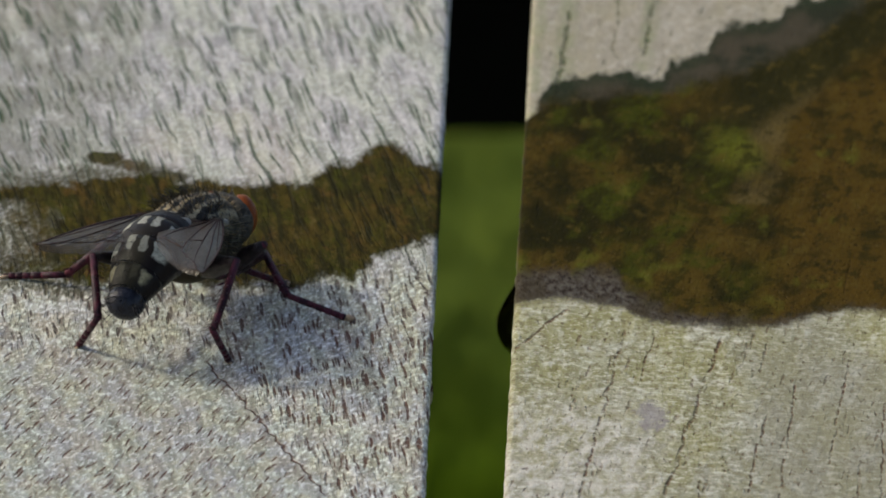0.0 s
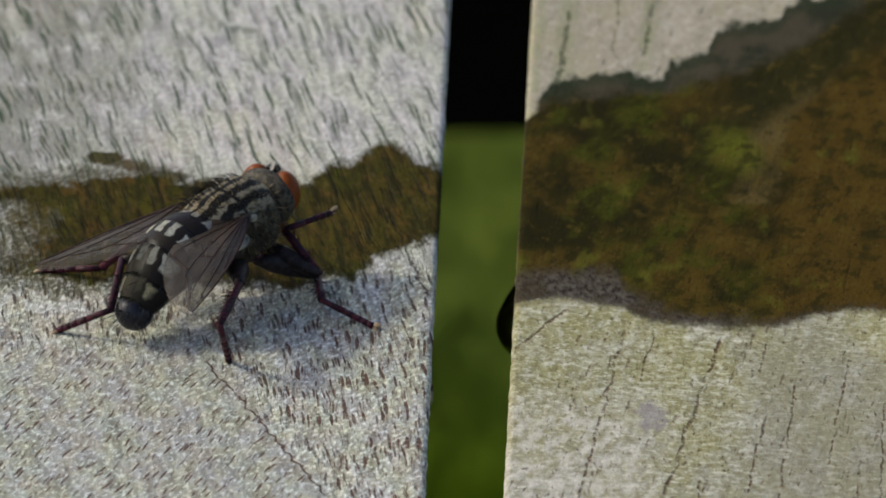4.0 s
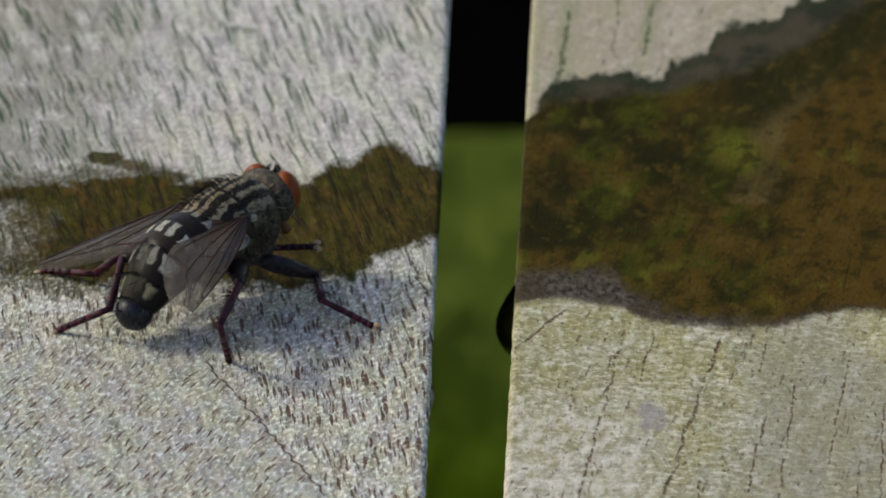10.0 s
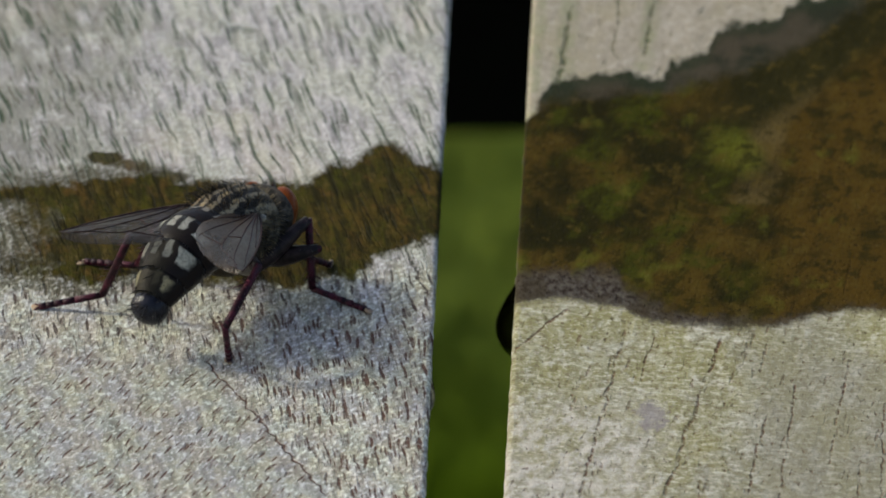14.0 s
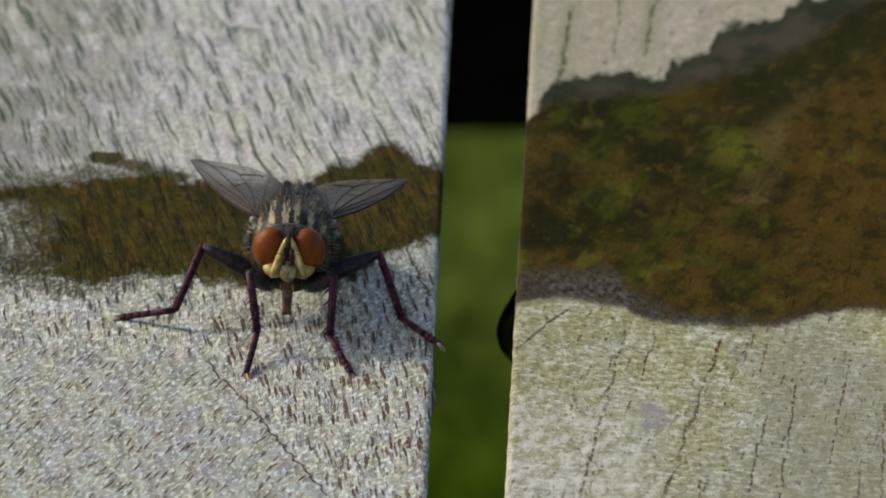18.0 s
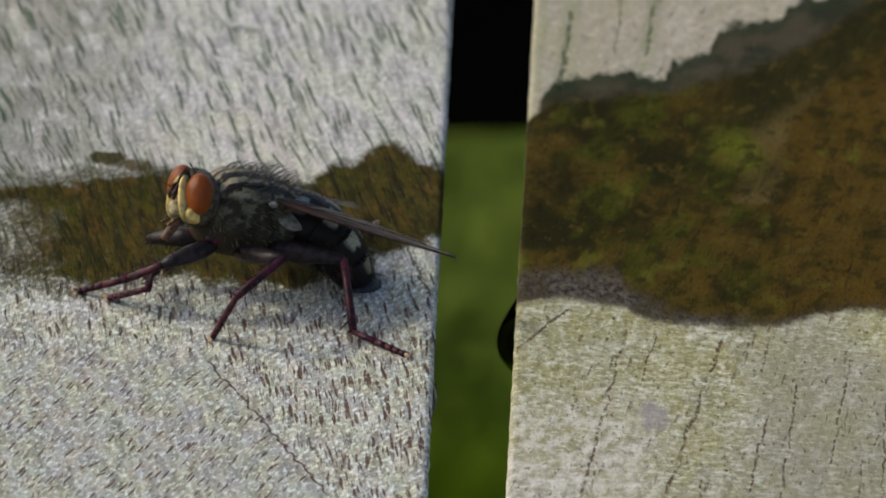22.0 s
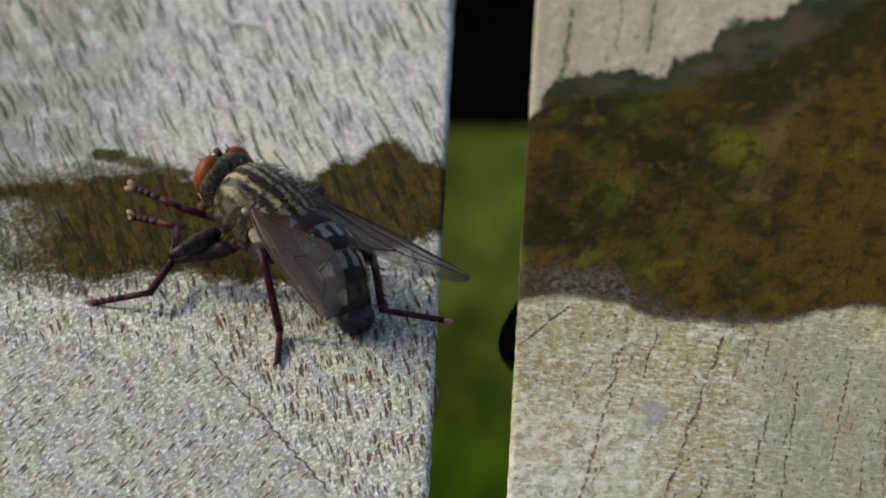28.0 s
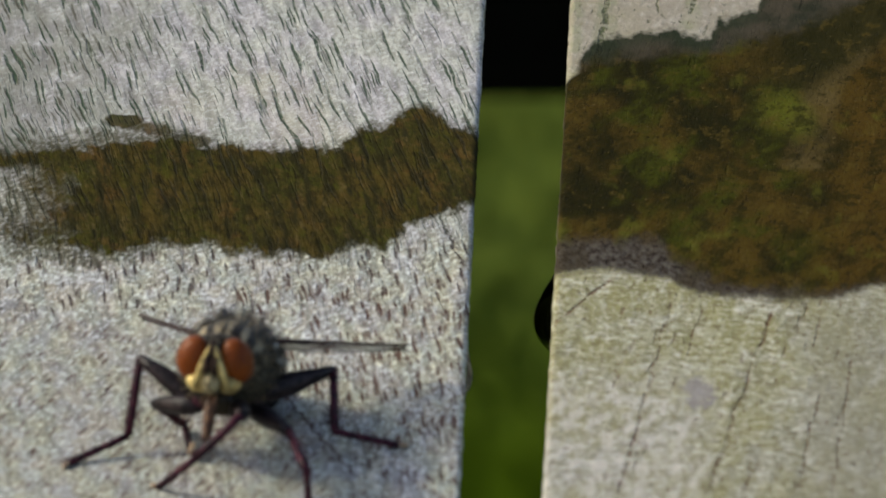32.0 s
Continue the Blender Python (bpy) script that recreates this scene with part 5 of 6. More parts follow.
    feet[("front_leg", -1)] = [
        (0, -7.9, -4.4, 0), (1.6, -7.9, -4.4, 0), (1.9, -4.3, -2.2, 1.5), (2, -3.9, -4.9, 0), (3.2, -4.7, -4.6, 0), (3.4, -5.6, -2.3, 3), (5, -5.2, -1.5, 2), (6, -4.8, -1.1, 1),
        (7, -7.2, -3.2, 2), (8, -5.2, -2.6, 2.5), (9, -4.7, -2.7, 3.5), (10, -6.4, -4.2, 2), (10.6, -6.2, -3.4, 0), (11, -5.7, -2.1, 0), (16.7, -5.7, -2.1, 0), (16.8, -2.9, -5.4, 0.5),
        (16.9, -1.3, -6.4, 0), (17, -0.6, -8.7, 0), (17.1, -0.7, -8.7, 0), (17.3, -0, -14.9, 0), (17.5, -3.6, -15.6, 0), (17.6, -10.2, -15.9, 0), (17.8, -10, -15.8, 0), (18, -9.8, -14.9, 0),
        (18.9, -10.1, -13.8, 0), (19.1, -10, -13.6, 0), (19.2, -13.6, -13.8, 1.5), (19.4, -17.6, -7.5, 1), (19.7, -16.8, -8.1, 1), (20, -14.2, -6.7, 2.5)] + [
        (21.4, -14.2, -5.7, 2.5), (22, -14.1, -6.9, 2), (22.6, -16.4, -3.7, 3), (23, -17.2, -4.2, 4), (23.2, -17, -3.8, 4), (24, -17, -5.2, 1.5), (25, -17.2, -5.4, 2.5), (25.5, -18.9, -4.8, 3),
        (27.5, -15.9, 0.4, 3), (28.5, -15.9, 0.7, 3), (28.8, 1.6, -6.5, 2), (28.9, -0.7, -6.2, 0.5), (29, 0.8, -4.8, 3), (29.2, 0.3, -12.8, 0), (29.5, 0.3, -12.8, 0), (29.6, -0, -15.7, 0),
        (29.7, -4.5, -18.6, 0), (29.8, -10.7, -24.5, 1.5), (29.9, -13.5, -24.3, 0.5), (30, -14.1, -24.3, 0), (30.2, -13.7, -29.7, 0), (30.4, -14.7, -30.2, 0), (30.5, -13.8, -29.8, 0), (31, -12.6, -28.7, 0.5),
        (31.5, -12.9, -26.3, 0.5), (32, -13.3, -26.3, 0.5)]
    feet[("front_leg", 1)] = [
        (0, -11.5, 1.1, 0), (17.1, 0.4, -5, 0), (17.3, 0.4, -13.6, 0), (17.4, 0.4, -11.1, 1.5), (17.5, 0.3, -13.3, 0), (17.6, -2.5, -14.2, 0), (17.8, -2.8, -15.4, 0), (18, -4.6, -14.9, 0),
        (18.3, -5.5, -14, 0), (19, -5.6, -12, 0), (19.1, -5.8, -12.6, 0), (19.2, -9.4, -14.8, 2), (19.3, -13.8, -13.6, 0), (19.4, -16.7, -8, 0.5), (19.7, -16.6, -8.1, 0), (20, -15.1, -12.7, 0)] + [
        (20.8, -15.2, -12.3, 0), (21.4, -15.8, -13.3, 0), (21.6, -17.8, -6.1, 1), (22, -18.5, -5.3, 0), (22.4, -18.1, -6.8, 0), (23, -18.7, -8.4, 0), (23.3, -18.7, -8.4, 0), (23.6, -18.9, -5.3, 2.5),
        (24, -19.2, -7.4, 0), (24.5, -19.5, -7, 2), (25, -18.4, -6.6, 1.5), (25.5, -18.9, -4.8, 2.5), (27.5, -15.9, -1.2, 2.1), (28.2, -15.9, -1.2, 2.1), (28.6, -17.2, 0, 2.5), (28.7, -18.1, -2.6, 2),
        (28.8, -8.1, 3.5, 0), (29, -2.3, -0.3, 0), (29.5, -0.3, -11.8, 0), (29.6, 0.1, -13.7, 0), (29.7, -0, -18.4, 0), (29.8, -3.8, -23.9, 0), (29.9, -6.4, -24.9, 0), (30, -6.6, -25.9, 0),
        (30.2, -9.1, -29.4, 0), (30.4, -9.7, -29.9, 0), (30.5, -13.5, -28.6, 0), (31, -12.6, -28.4, 0.3), (31.5, -14, -28.2, 0.3), (32, -14.7, -29.5, 0)]
    feet[("middle_leg", -1)] = [
        (0, -4.8, -8.4, 0), (1.6, -4.9, -8.1, 0), (1.9, -4.1, -10, 0), (2, -3.6, -10.4, 0), (2.6, -3.6, -10.4, 0), (3, -4.3, -11.9, 0), (3.2, -4.3, -11.9, 0), (3.4, -3.4, -9.4, 0),
        (10.3, -3.4, -9.4, 0), (10.6, -3.8, -7.4, 0), (16.7, -4, -7.4, 0), (16.8, -2.8, -10.2, 0.5), (17, -3, -12.3, 0), (17.1, -3.1, -14.2, 0), (17.3, -4.6, -16.5, 0), (17.4, -8.5, -18.7, 2),
        (17.5, -12.6, -14, 0), (17.6, -16.1, -10.4, 0), (17.8, -16.2, -8.3, 0), (19.1, -16.4, -8.2, 0), (19.3, -16.7, -6.4, 0), (20, -16.9, -6.1, 0)] + [
        (22.4, -16.8, -6.3, 0), (22.7, -15.5, -5.8, 0), (25.5, -15.5, -5.6, 0), (27.5, -5.2, 2, 0), (28.7, -0.9, -0.5, 0), (28.8, -3.5, -12.3, 0), (28.9, 0.8, -9.8, 0), (29, 0.5, -12.5, 0),
        (29.2, -0.4, -15.6, 0), (29.5, -0.4, -15.1, 0), (29.6, -5.2, -17.4, 0), (29.7, -10.9, -18.3, 0), (29.8, -16.7, -19.3, 0), (30, -17.7, -19.3, 0), (30.2, -19.9, -26, 0), (30.4, -18.8, -26.8, 0),
        (30.5, -18.9, -26.7, 0), (31, -18.9, -26.7, 0), (31.5, -19, -26.8, 0), (32, -18.9, -27, 0)]
    feet[("middle_leg", 1)] = [
        (0, -21.9, -3.4, 0), (1.6, -21.8, -3.3, 0), (1.9, -20.5, -2.7, 0), (3.2, -20.2, -2.7, 0), (10.3, -20.2, -2.7, 0), (10.6, -18.1, -1.7, 0), (16.7, -18.1, -1.7, 0), (17, -9.2, 0.4, 0),
        (17.4, -0.8, -3.6, 0), (17.6, -0.3, -11.6, 0), (17.8, -0.2, -11.5, 0), (19.1, -0.2, -11.5, 0), (19.2, -0.3, -11.5, 0), (19.3, -6.6, -14.7, 0), (19.7, -6.8, -15.4, 0), (19.9, -15.8, -12.7, 0),
        (20, -16.1, -10.7, 0)] + [
        (20.8, -16.1, -11, 0), (21, -16.3, -9.1, 0), (21.4, -13.7, -12.7, 1), (21.6, -11.6, -10.7, 0), (22.1, -11.6, -10.7, 0), (22.4, -14.5, -10.2, 0), (22.6, -15.4, -11.4, 0), (25.5, -15.6, -11.6, 0),
        (27.5, -17.8, -7, 0), (28.6, -18, -6.8, 0), (28.7, -17.3, -5.2, 1), (28.8, -15.9, -2.7, 0), (28.9, -16.2, -1.9, 0), (29, -10.8, -0.8, 0), (29.4, -5.6, -1, 0), (29.6, -0.6, -11.2, 0),
        (29.7, -0.5, -12.2, 0), (29.8, -0.6, -20.1, 0), (30, -0.7, -20.9, 0), (30.2, -4.2, -28.8, 0), (30.4, -4.6, -29.2, 0), (30.5, -8, -29.2, 0), (31, -8.2, -29.3, 0), (32, -7.8, -30.9, 0)]
    feet[("hind_leg", -1)] = [
        (0, -10.6, -13.3, 0), (17.1, -10.5, -13.6, 0), (17.2, -14.1, -12.1, 0), (17.3, -14.2, -12.3, 0), (17.4, -15.3, -10.1, 0), (17.5, -14.5, -6.9, 0), (17.6, -11.5, -0.5, 0), (17.8, -9.0, 1.2, 0), (19.0, -8.6, 2.2, 0), (19.2, -8.2, 4, 0),
        (19.4, -3.7, 2.6, 0)] + [
        (25.5, -0.9, -2.7, 0), (27.5, -0.1, -9, 0), (28.6, -0.2, -9, 0), (28.7, -0.6, -9.1, 0), (28.8, -3.5, -12.3, 0), (28.9, -7.3, -14.4, 0), (29.5, -7.6, -15.1, 0), (29.6, -12.5, -13.3, 0),
        (29.7, -12.9, -13.8, 0), (29.8, -12.9, -13.8, 0), (30, -12.9, -13.8, 0), (30.2, -15.3, -20.4, 0), (30.4, -11.9, -17.3, 0), (32, -11.9, -15.5, 0)]
    feet[("hind_leg", 1)] = [
        (0, -18.1, -11.5, 0), (1.6, -18, -11.1, 0), (1.9, -19.2, -9.8, 0), (10.3, -19.1, -10, 0), (10.6, -20.3, -7.1, 0), (16.7, -20.3, -7.1, 0), (17, -19.7, -6.4, 0), (17.2, -14.5, -6.9, 0), (17.6, -5.6, 1.6, 0),
        (19.1, -6.0, 2.2, 0), (19.2, -3.5, 2.9, 0), (19.3, -0.9, -9, 0), (19.4, -0.7, -9.4, 0), (19.7, -0.5, -8.6, 0.3), (19.9, -1.9, -12.7, 0)] + [
        (22.4, -2, -12.8, 0), (25.5, -2.2, -13.1, 0), (27.5, -8.4, -14.2, 0), (28.5, -8.4, -14.3, 0), (28.6, -11.8, -10.5, 0), (28.9, -12.3, -11.1, 0), (29, -15.9, -8, 0), (29.2, -12.9, -6.9, 0),
        (29.5, -12.9, -6.9, 0), (29.6, -13.3, -5.7, 0), (29.8, -6.6, -8, 0), (29.9, -2, -15.8, 0), (30, -2, -15.8, 0), (30.2, -4.3, -22.6, 0), (30.3, -4, -22.5, 0), (30.5, -3.8, -25.2, 0),
        (31, -4, -25.1, 0), (31.5, -3.8, -25.3, 0), (32, -3.7, -25.1, 0)]

    # how each leg is bent: seconds, the way from foot to ankle seen along the fly's heading, and the way in which its knee stands out
    bends = {}
    bends[("hind_leg", -1)] = [
        (0, -0.63, -0.09, 0.77, 0.16, -0.56, 0.81), (1.6, -0.61, -0.18, 0.77, 0.07, -0.41, 0.91), (2, -0.56, -0.31, 0.77, 0.2, -0.53, 0.82), (3.1, -0.58, -0.28, 0.77, 0.17, -0.57, 0.81),
        (3.6, -0.5, -0.25, 0.83, 0.55, -0.63, 0.55), (7, -0.5, -0.25, 0.83, 0.55, -0.63, 0.55), (10.2, -0.5, -0.25, 0.83, 0.55, -0.63, 0.55), (11, -0.52, -0.27, 0.81, 0.18, -0.6, 0.78),
        (11.5, -0.52, -0.27, 0.81, 0.18, -0.6, 0.78), (16.7, -0.53, -0.25, 0.81, 0.17, -0.61, 0.77), (17, -0.1, -0.56, 0.82, 0.08, -0.19, 0.98), (17.6, 0.96, 0.14, 0.26, -0.07, -0.9, 0.44), (17.8, 0.94, 0.1, 0.3, 0.1, 0.2, 0.95),
        (19, 0.94, 0.1, 0.3, 0.1, 0.2, 0.95), (19.3, 0.88, 0.4, 0.26, 0.46, -0.87, 0.15), (20, 0.93, 0.27, 0.26, 0.28, -0.96, 0.09), (25, 0.77, 0.58, 0.26, 0.6, -0.79, 0.15), (27.5, 0.45, 0.84, 0.31, -0.03, -0.98, 0.2),
        (28, 0.45, 0.84, 0.3, -0.03, -0.98, 0.2), (28.5, 0.41, 0.86, 0.31, -0.04, -0.98, 0.19), (29, -0.32, -0.48, 0.81, 0.28, -0.32, 0.9), (29.5, 0.13, -0.59, 0.8, 0.16, -0.24, 0.96),
        (30, 0.9, 0.2, 0.3, 0.15, 0.2, 0.95), (31, 0.96, 0.12, 0.26, 0.11, 0.1, 0.95)]
    bends[("middle_leg", -1)] = [
        (0, -0.31, 0.89, 0.33, 0.92, 0.27, 0.28), (1.6, -0.32, 0.92, 0.23, 0.55, 0.66, 0.52), (2, -0.3, 0.94, 0.16, 0.68, 0.71, 0.21), (3.1, 0.09, 0.96, 0.26, -0.64, -0.38, 0.67),
        (3.6, -0.14, 0.96, 0.23, 0.89, 0.18, -0.42), (7, -0.14, 0.96, 0.23, 0.89, 0.18, -0.42), (10.2, -0.14, 0.96, 0.23, 0.89, 0.18, -0.42), (11, -0.07, 0.98, 0.16, -0.24, -0.76, 0.6),
        (11.5, -0.07, 0.98, 0.16, -0.24, -0.76, 0.6), (16.7, 0.03, 0.99, 0.11, 0.66, 0.58, 0.48), (17, -0.64, -0.43, 0.63, -0.25, -0.2, 0.95), (17.8, 0.37, 0.88, 0.31, -0.07, -0.29, 0.96),
        (18, 0.36, 0.88, 0.31, -0.37, -0.4, 0.84), (19, 0.28, 0.92, 0.28, 0, -0.45, 0.89), (19.6, -0.98, 0.12, 0.16, 0.08, -0.96, 0.26), (20.4, -0.97, 0.18, 0.16, 0.03, -0.95, 0.31),
        (21.6, -0.29, 0.84, 0.46, 0.03, -0.91, -0.42), (22, -0.29, 0.84, 0.46, 0.04, -0.91, -0.42), (22.4, -0.99, -0.02, 0.16, 0.11, -0.98, 0.18), (23, -0.96, -0.23, 0.16, 0.08, -1, 0.01),
        (25, -0.98, -0.1, 0.16, 0.03, -1, 0.08), (28, -0.19, 0.97, 0.16, -0.03, -0.45, 0.89), (29, -0.27, 0.91, 0.3, -0.38, -0.34, 0.86), (29.5, -0.04, 0.99, 0.15, -0.33, -0.67, 0.66),
        (30, -0.2, 0.97, 0.16, -0.13, -0.26, 0.96), (30.6, -0.55, 0.79, 0.27, -0.5, -0.43, 0.75), (31, -0.61, 0.73, 0.3, 0.5, -0.38, 0.78), (32, -0.62, 0.75, 0.22, -0.13, -0.46, 0.88)]
    bends[("hind_leg", 1)] = [
        (0, -0.39, -0.56, 0.73, -0.11, 0.73, 0.68), (1.6, -0.37, -0.62, 0.7, -0.09, 0.8, 0.59), (2, 0.15, -0.85, 0.5, -0.05, 0.72, 0.7), (3.1, 0.1, -0.86, 0.5, -0.07, 0.71, 0.7),
        (3.6, 0.23, -0.84, 0.5, -0.01, 0.94, 0.34), (7, 0.23, -0.84, 0.5, -0.01, 0.94, 0.34), (10.2, 0.22, -0.83, 0.52, -0.01, 0.93, 0.37), (11, 0.45, -0.86, 0.23, -0.58, -0.03, 0.81),
        (11.5, 0.45, -0.86, 0.23, -0.58, -0.03, 0.81), (16.7, 0.38, -0.89, 0.26, -0.56, -0.05, 0.83), (17, 0.88, -0.45, 0.16, -0.16, 0.19, 0.97), (17.8, 0.94, -0.1, 0.3, 0.1, -0.2, 0.95), (19, 0.94, -0.1, 0.3, 0.1, -0.2, 0.95),
        (21.6, 0.42, -0.9, 0.09, -0.55, 0.06, 0.84), (22, 0.43, -0.9, 0.09, -0.54, 0.06, 0.84), (22.8, 0.46, -0.88, 0.07, -0.58, -0.57, 0.59), (24, 0.45, -0.89, 0.07, -0.57, -0.57, 0.59),
        (25.4, 0.4, -0.91, 0.07, -0.58, -0.56, 0.58), (27.5, 0.67, -0.74, 0.07, 0, 0.43, 0.9), (28, 0.68, -0.73, 0.07, 0, 0.43, 0.9), (28.5, 0.68, -0.73, 0.07, 0.01, 0.42, 0.91),
        (28.8, -0.65, 0.27, 0.71, -0.05, 0.12, 0.99), (29, 0.14, -0.93, 0.34, -0.27, 0.27, 0.92), (30, 0.81, -0.51, 0.29, 0.0, 0.95, 0.1), (30.6, 0.67, -0.62, 0.41, -0.79, 0.32, 0.53),
        (31, 0.6, -0.67, 0.44, -0.75, 0.37, 0.55), (32, 0.5, -0.78, 0.37, -0.82, 0.22, 0.53)]
    bends[("front_leg", -1)] = [
        (0, -0.74, 0.45, 0.5, -0.3, -0.76, 0.57), (2, -0.93, 0.31, 0.2, 0.14, -0.57, 0.81), (3.1, -0.97, 0.07, 0.21, 0.79, 0.61, 0.07), (3.4, -0.94, 0.29, -0.15, 0.11, -0.68, -0.72),
        (5, -0.97, 0.2, 0.11, -0.17, -0.89, -0.43), (9, -0.04, 0.8, -0.61, -0.2, 0.76, -0.63), (10.3, -0.68, 0.73, 0.11, -0.5, -0.77, 0.4), (11, -0.85, 0.18, 0.5, -0.16, -0.92, 0.35),
        (16.7, -0.85, 0.18, 0.5, -0.16, -0.92, 0.35), (17, -0.91, -0.08, 0.4, -0.08, -0.62, 0.78), (17.8, -0.76, 0.24, 0.6, 0.15, -0.37, 0.92), (18, -0.91, 0.15, 0.38, 0.46, -0.3, 0.84),
        (19, -0.97, 0.18, 0.16, 0.77, -0.3, 0.57), (19.6, -0.9, -0.01, 0.44, 0.11, -0.95, 0.31), (20, -0.97, -0.2, -0.11, 0.4, -0.73, -0.55), (21, -0.95, -0.28, -0.11, 0.48, -0.72, -0.51),
        (22, -0.91, -0.39, 0.11, 0.48, -0.83, -0.29), (23, -0.96, 0.22, -0.15, -0.16, -0.7, -0.69), (24, -0.94, 0.07, 0.33, 0.03, -0.96, 0.29), (25, -0.99, 0.11, -0.11, -0.38, -0.92, -0.14),
        (25.5, -0.96, 0.22, -0.15, -0.47, -0.74, -0.48), (27.5, -0.96, -0.25, -0.15, 0.01, -0.83, -0.56), (28.5, -0.97, -0.21, -0.15, -0.02, -0.83, -0.56), (29, -0.46, 0.75, -0.48, 0.02, -0.47, 0.88),
        (30, 0.49, 0.65, 0.58, 0.37, -0.07, 0.92), (30.6, 0.13, 0.46, 0.88, 0.55, -0.33, 0.77), (31, 0.61, 0.07, 0.79, 0.48, -0.47, 0.74), (32, -0.95, -0.31, -0.09, 0.27, -0.93, 0.24)]
    bends[("middle_leg", 1)] = [
        (0, 0.16, -0.97, 0.16, 0.22, 0.15, 0.96), (7, 0.51, -0.85, 0.16, 0.61, 0.45, 0.66), (11, 0.01, -0.99, 0.16, -0.04, 0.21, 0.98), (16.7, 0.01, -0.99, 0.16, -0.04, 0.21, 0.98),
        (17.4, -0.11, -0.98, 0.16, -0.25, 0.16, 0.96), (17.8, -0.78, -0.61, 0.08, 0.09, 0.38, 0.92), (18, -0.78, -0.63, 0.08, -0.54, 0.34, 0.77), (19, -0.75, -0.66, 0.08, -0.57, 0.43, 0.7),
        (20, -0.98, -0.13, 0.16, 0.17, 0.97, 0.15), (21, -0.99, 0.04, 0.16, 0.26, 0.96, -0.01), (21.6, -0.21, 0.46, 0.86, -0.63, 0.5, 0.6), (22, -0.21, 0.46, 0.86, -0.63, 0.49, 0.6),
        (22.8, -0.69, 0.37, 0.62, -0.6, 0.56, 0.58), (24, -0.68, 0.39, 0.62, -0.56, 0.58, 0.6), (25.4, -0.7, 0.37, 0.61, -0.51, 0.61, 0.61), (27.5, -0.83, -0.47, 0.31, 0.81, -0.35, -0.46),
        (28, -0.83, -0.46, 0.3, 0.81, -0.35, -0.47), (28.5, -0.81, -0.53, 0.25, 0.78, -0.42, -0.47), (30, 0.33, -0.89, 0.31, -0.17, 0.17, 0.97), (30.6, 0.57, 0.37, 0.73, -0.58, 0.67, 0.45),
        (31, 0.51, 0.32, 0.8, -0.49, 0.72, 0.5), (32, 0.61, 0.13, 0.78, -0.25, 0.71, 0.66)]
    bends[("front_leg", 1)] = [
        (0, -0.82, -0.28, 0.5, -0.33, 0.93, 0.17), (16.7, -0.66, -0.56, 0.5, -0.59, 0.68, 0.44), (17.1, -0.86, 0.06, 0.5, 0.09, 0.95, 0.3), (17.8, -0.23, -0.8, 0.55, 0.14, 0.2, 0.97),
        (18, -0.86, -0.4, 0.32, 0.42, 0.31, 0.86), (19, 0.77, 0.04, 0.63, 0.1, 0.74, 0.67), (19.6, -0.84, 0.22, 0.5, 0.49, 0.85, 0.19), (20, -0.75, -0.43, 0.5, 0.21, 0.78, 0.59),
        (21.6, -0.22, 0.91, 0.34, 0.44, 0.87, 0.23), (22, -0.57, 0.71, 0.4, 0.68, 0.73, -0.04), (22.8, -0.46, 0.75, 0.47, 0.35, -0.94, -0.04), (24, -0.83, 0.39, 0.39, 0.14, -0.99, 0.07),
        (25.4, -0.56, 0.42, -0.71, 0.7, 0.66, 0.27), (27.5, -0.98, -0.17, 0.07, -0.25, 0.95, -0.16), (28, -0.98, -0.17, 0.07, -0.25, 0.95, -0.16), (28.1, -0.93, 0.03, 0.37, 0.16, -0.75, -0.64),
        (29, -0.84, -0.21, 0.5, -0.22, 0.92, 0.33), (29.5, -0.3, -0.8, 0.52, 0.94, -0.01, 0.34), (30, 0.68, -0.31, 0.66, 0.2, 0.15, 0.97), (30.6, -0.9, 0.42, 0.09, -0.8, 0.25, 0.55),
        (31, -1, 0.01, -0.02, -0.74, 0.3, 0.59), (32, 0.23, 0.68, 0.7, 0.64, 0.61, 0.47)]

    def at(rows, t):
        rows = list(rows)
        if t <= rows[0][0]:
            return rows[0][1:]
        for a, b in zip(rows, rows[1:]):
            if t <= b[0]:
                f = (t - a[0]) / (b[0] - a[0])
                return [p + (q - p) * f for p, q in zip(a[1:], b[1:])]
        return rows[-1][1:]

    def foot_at(rows, t):
        """Feet stand still, then step quickly with a small lift."""
        for a, b in zip(rows, rows[1:]):
            if a[0] <= t <= b[0]:
                span = b[0] - a[0]
                quick = min(span, 0.25)
                f = max(0.0, (t - (b[0] - quick)) / quick)
                p, q = Vector(a[1:]), Vector(b[1:])
                far = (q - p).length
                lift = min(1.3, far * 0.25) if far > 0.8 else 0.0
                return p.lerp(q, f) + Vector((0, 0, lift * math.sin(math.pi * f)))
        return Vector(rows[-1][1:])

    def stance_at(t):
        x, y, z, yaw, pitch, roll = at(stance, t)
        return (Matrix.Translation(Vector((x, y, z)) * MM) @ Matrix.Rotation(radians(yaw), 4, "Z")
                @ Matrix.Rotation(radians(-pitch), 4, "Y") @ Matrix.Rotation(radians(roll), 4, "X"))

    def along(start, way, up):
        """The pose of a limb that starts at start and runs along way."""
        x = Vector(way).normalized()
        y = Vector(up).cross(x).normalized()
        m = Matrix((x, y, x.cross(y))).transposed().to_4x4()
        return Matrix.Translation(Vector(start) * MM) @ m

    busy = ((1.2, 3.6), (10.2, 11.2), (16.6, 20.2), (20.8, 22.8), (22.8, 25.6), (27.4, 30.8))
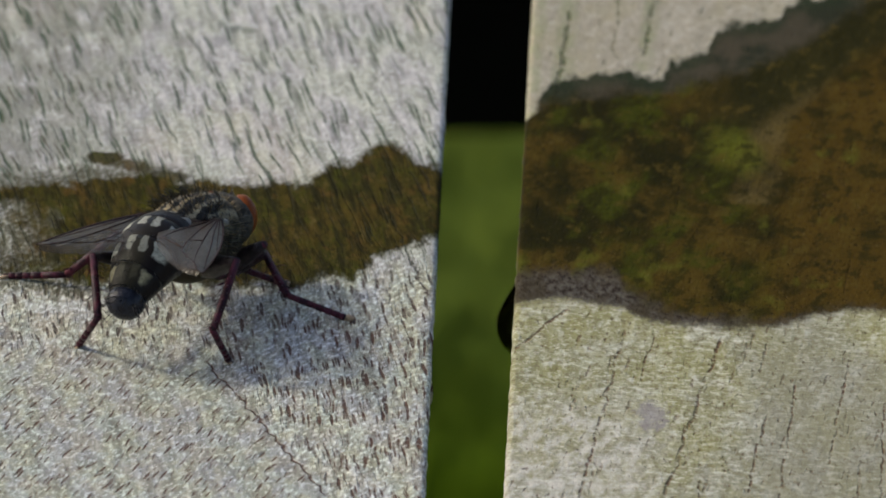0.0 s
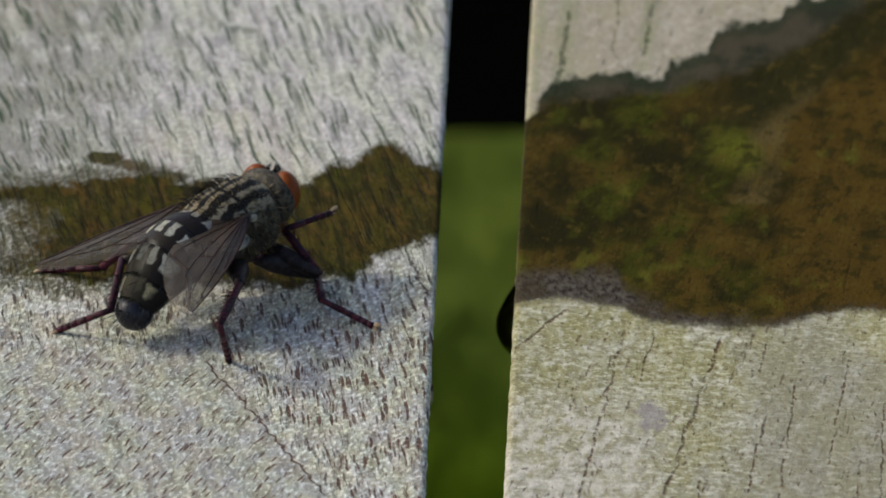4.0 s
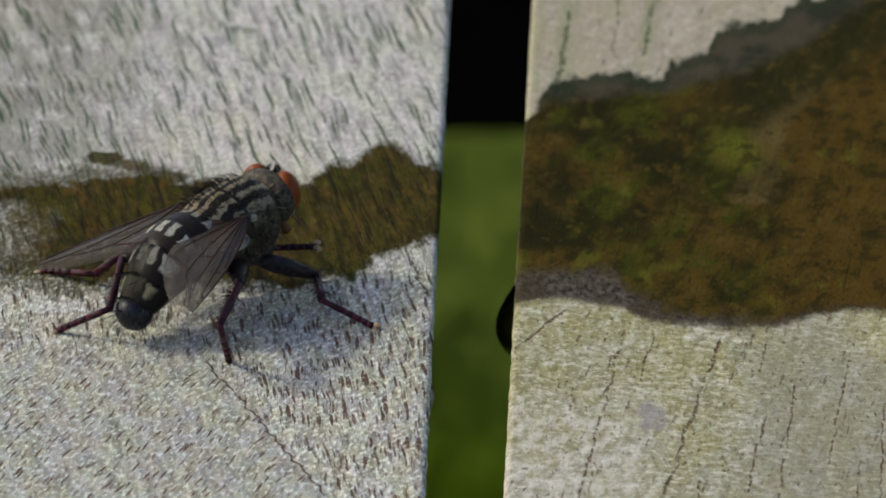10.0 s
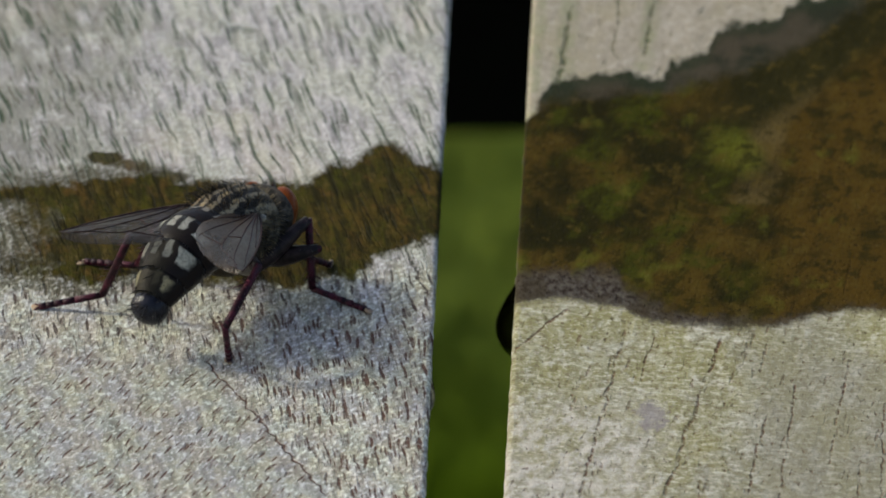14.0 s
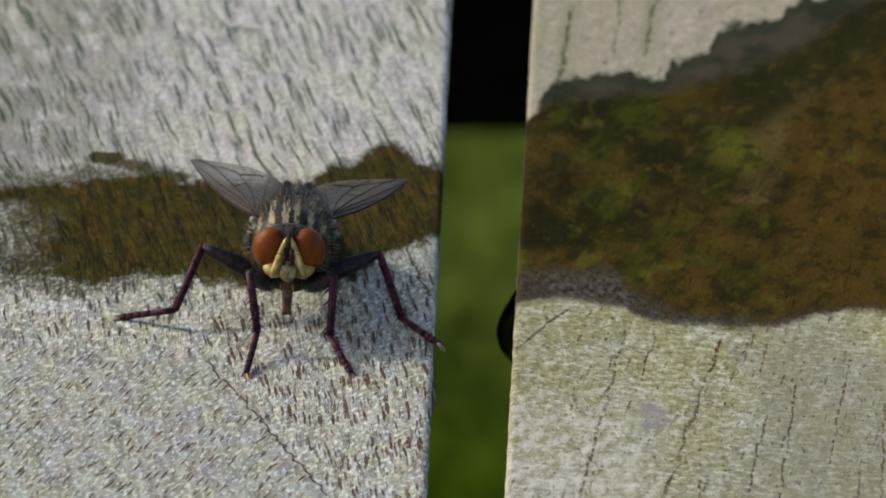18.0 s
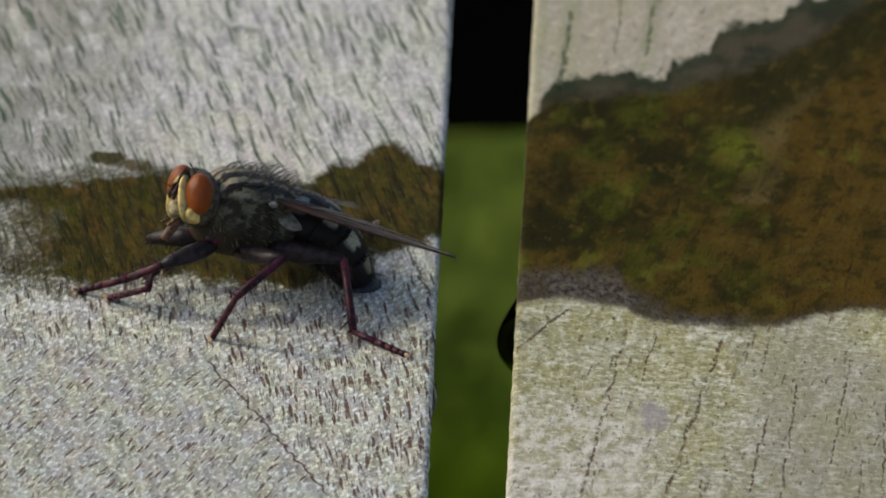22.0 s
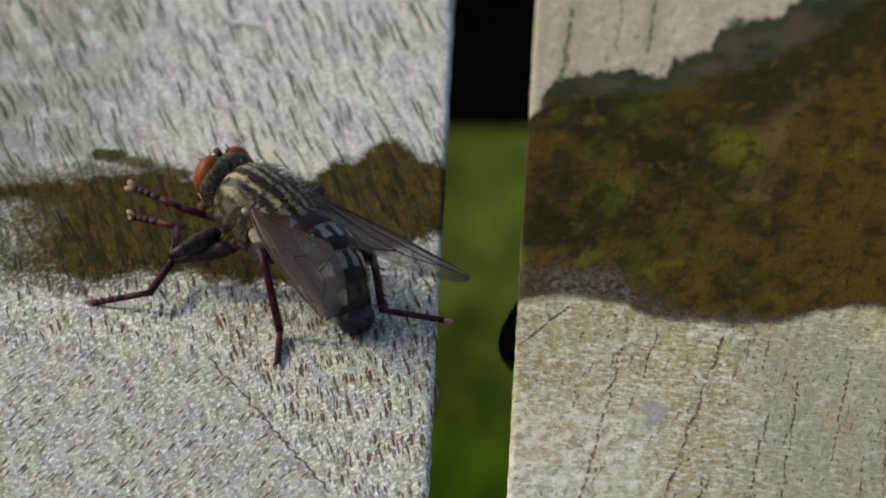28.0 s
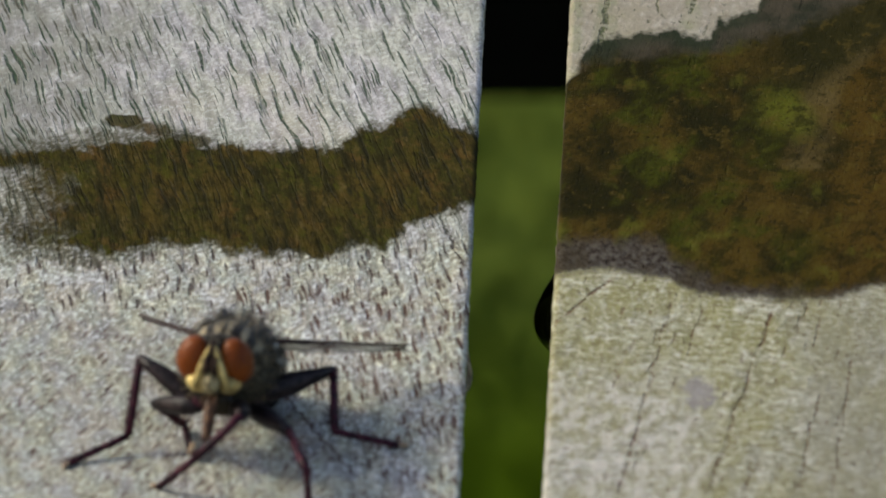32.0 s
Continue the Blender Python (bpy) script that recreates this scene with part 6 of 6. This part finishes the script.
    times = sorted({round(0.1 * k, 1) for k in range(321) if any(a <= 0.1 * k <= b for a, b in busy) or k % 5 == 0})
    walk(FLY, [(t, stance_at(t)) for t in times])

    rows = []
    for t in times:
        bend, swing = at(tail, t)
        rows.append((t, Matrix.Translation(Vector(ABDOMEN_BASE) * MM) @ Matrix.Rotation(radians(swing), 4, "Z") @ Matrix.Rotation(radians(-bend), 4, "Y")))
    walk(MOVING["abdomen"], rows)
    # the proboscis reaches down to dab the wood
    dabs = [(0, 0), (16.8, 0), (17.6, 0.5), (18.4, 0.5), (19, 0), (29.5, 0), (29.8, 0.7), (29.9, 1.5), (30.1, 1.5), (30.4, 0.9), (32, 0.9)]
    walk(MOVING["proboscis"], [(t, Matrix.Translation(Vector((0.15, 0, -1)) * d * MM)) for t, d in dabs])
    # how far the wings' front edges are turned up, in degrees
    wing_roll = [(0, 0), (19.4, 0), (19.9, 4), (22.3, 4), (22.9, 14), (25.5, 14), (27.4, 0), (30.3, 0), (30.6, 22), (32, 22)]
    far_roll = [(0, 22), (3.2, 20), (3.6, 5), (10.2, 5), (11, 22), (16.7, 22), (17.2, 0), (22.3, 0), (22.9, -11), (25.5, -11), (27.4, 0), (32, 0)]
    for name, table, side in (("wing_left", left_wing, 1), ("wing_right", right_wing, -1)):
        rows = []
        for t in times:
            a, e = (radians(v + lift) for v, lift in zip(at(table, t), (0.0, 2.5)))
            way = (-math.cos(a) * math.cos(e), side * math.sin(a) * math.cos(e), math.sin(e))
            tilt = Matrix.Rotation(radians(-side * (at(wing_roll, t)[0] + (at(far_roll, t)[0] if side > 0 else 0.0))), 3, Vector(way))
            rows.append((t, along((WING_ROOT[0], side * WING_ROOT[1], WING_ROOT[2]), way, tilt @ Vector((0, side * 0.22, 1)))))
        walk(MOVING[name], rows)

    for (kind, side), table in feet.items():
        hip, femur_l, tibia_l, tarsus_l = LEGS[kind]
        hip = Vector((hip[0], hip[1] * side, hip[2]))
        leg, femur, tibia, tarsus = MOVING[(kind, side)]
        poses = ([], [], [])
        for t in times:
            m = stance_at(t)
            tip = foot_at(table, t) + Vector((0, 0, 0.10))
            bend = at(bends[(kind, side)], t)
            lean = Matrix.Rotation(radians(at(stance, t)[3]), 3, "Z") @ Vector(bend[:3])
            ankle = tip + lean.normalized() * tarsus_l
            back_to = m.inverted()
            a = back_to @ (ankle * MM) / MM - hip
            end = back_to @ (tip * MM) / MM - hip
            reach = min(max(a.length, abs(femur_l - tibia_l) + 0.8), (femur_l + tibia_l) * 0.985)
            a = a.normalized() * reach
            d = a.normalized()
            s = (femur_l ** 2 - tibia_l ** 2 + reach ** 2) / (2 * reach)
            h = math.sqrt(max(0.0, femur_l ** 2 - s ** 2))
            pole = Vector(bend[3:])
            pole = (pole - d * pole.dot(d)).normalized()
            knee = d * s + pole * h
            poses[0].append((t, along((0, 0, 0), knee, pole)))
            poses[1].append((t, along(knee, a - knee, pole)))
            poses[2].append((t, along(a, end - a, pole)))
        for ob, rows in zip((femur, tibia, tarsus), poses):
            walk(ob, rows)

    # the drops creep slowly down the slats' sides
    for ob, creep in ((DROP, ((0, 0.16, 0.05), (13, 0.1, -0.05), (17, 0.1, -0.25), (19, 0.08, -0.55), (22, 0.05, -0.9), (32, 0.05, -1.2))),
                      (SMALL_DROP, ((0, 0, 0), (13, 0.07, -0.2), (32, 0.15, -0.4)))):
        p = Vector(ob.location)
        walk(ob, [(t, Matrix.Translation(p + Vector((dx, 0, dz)) * MM)) for t, dx, dz in creep])


motions()
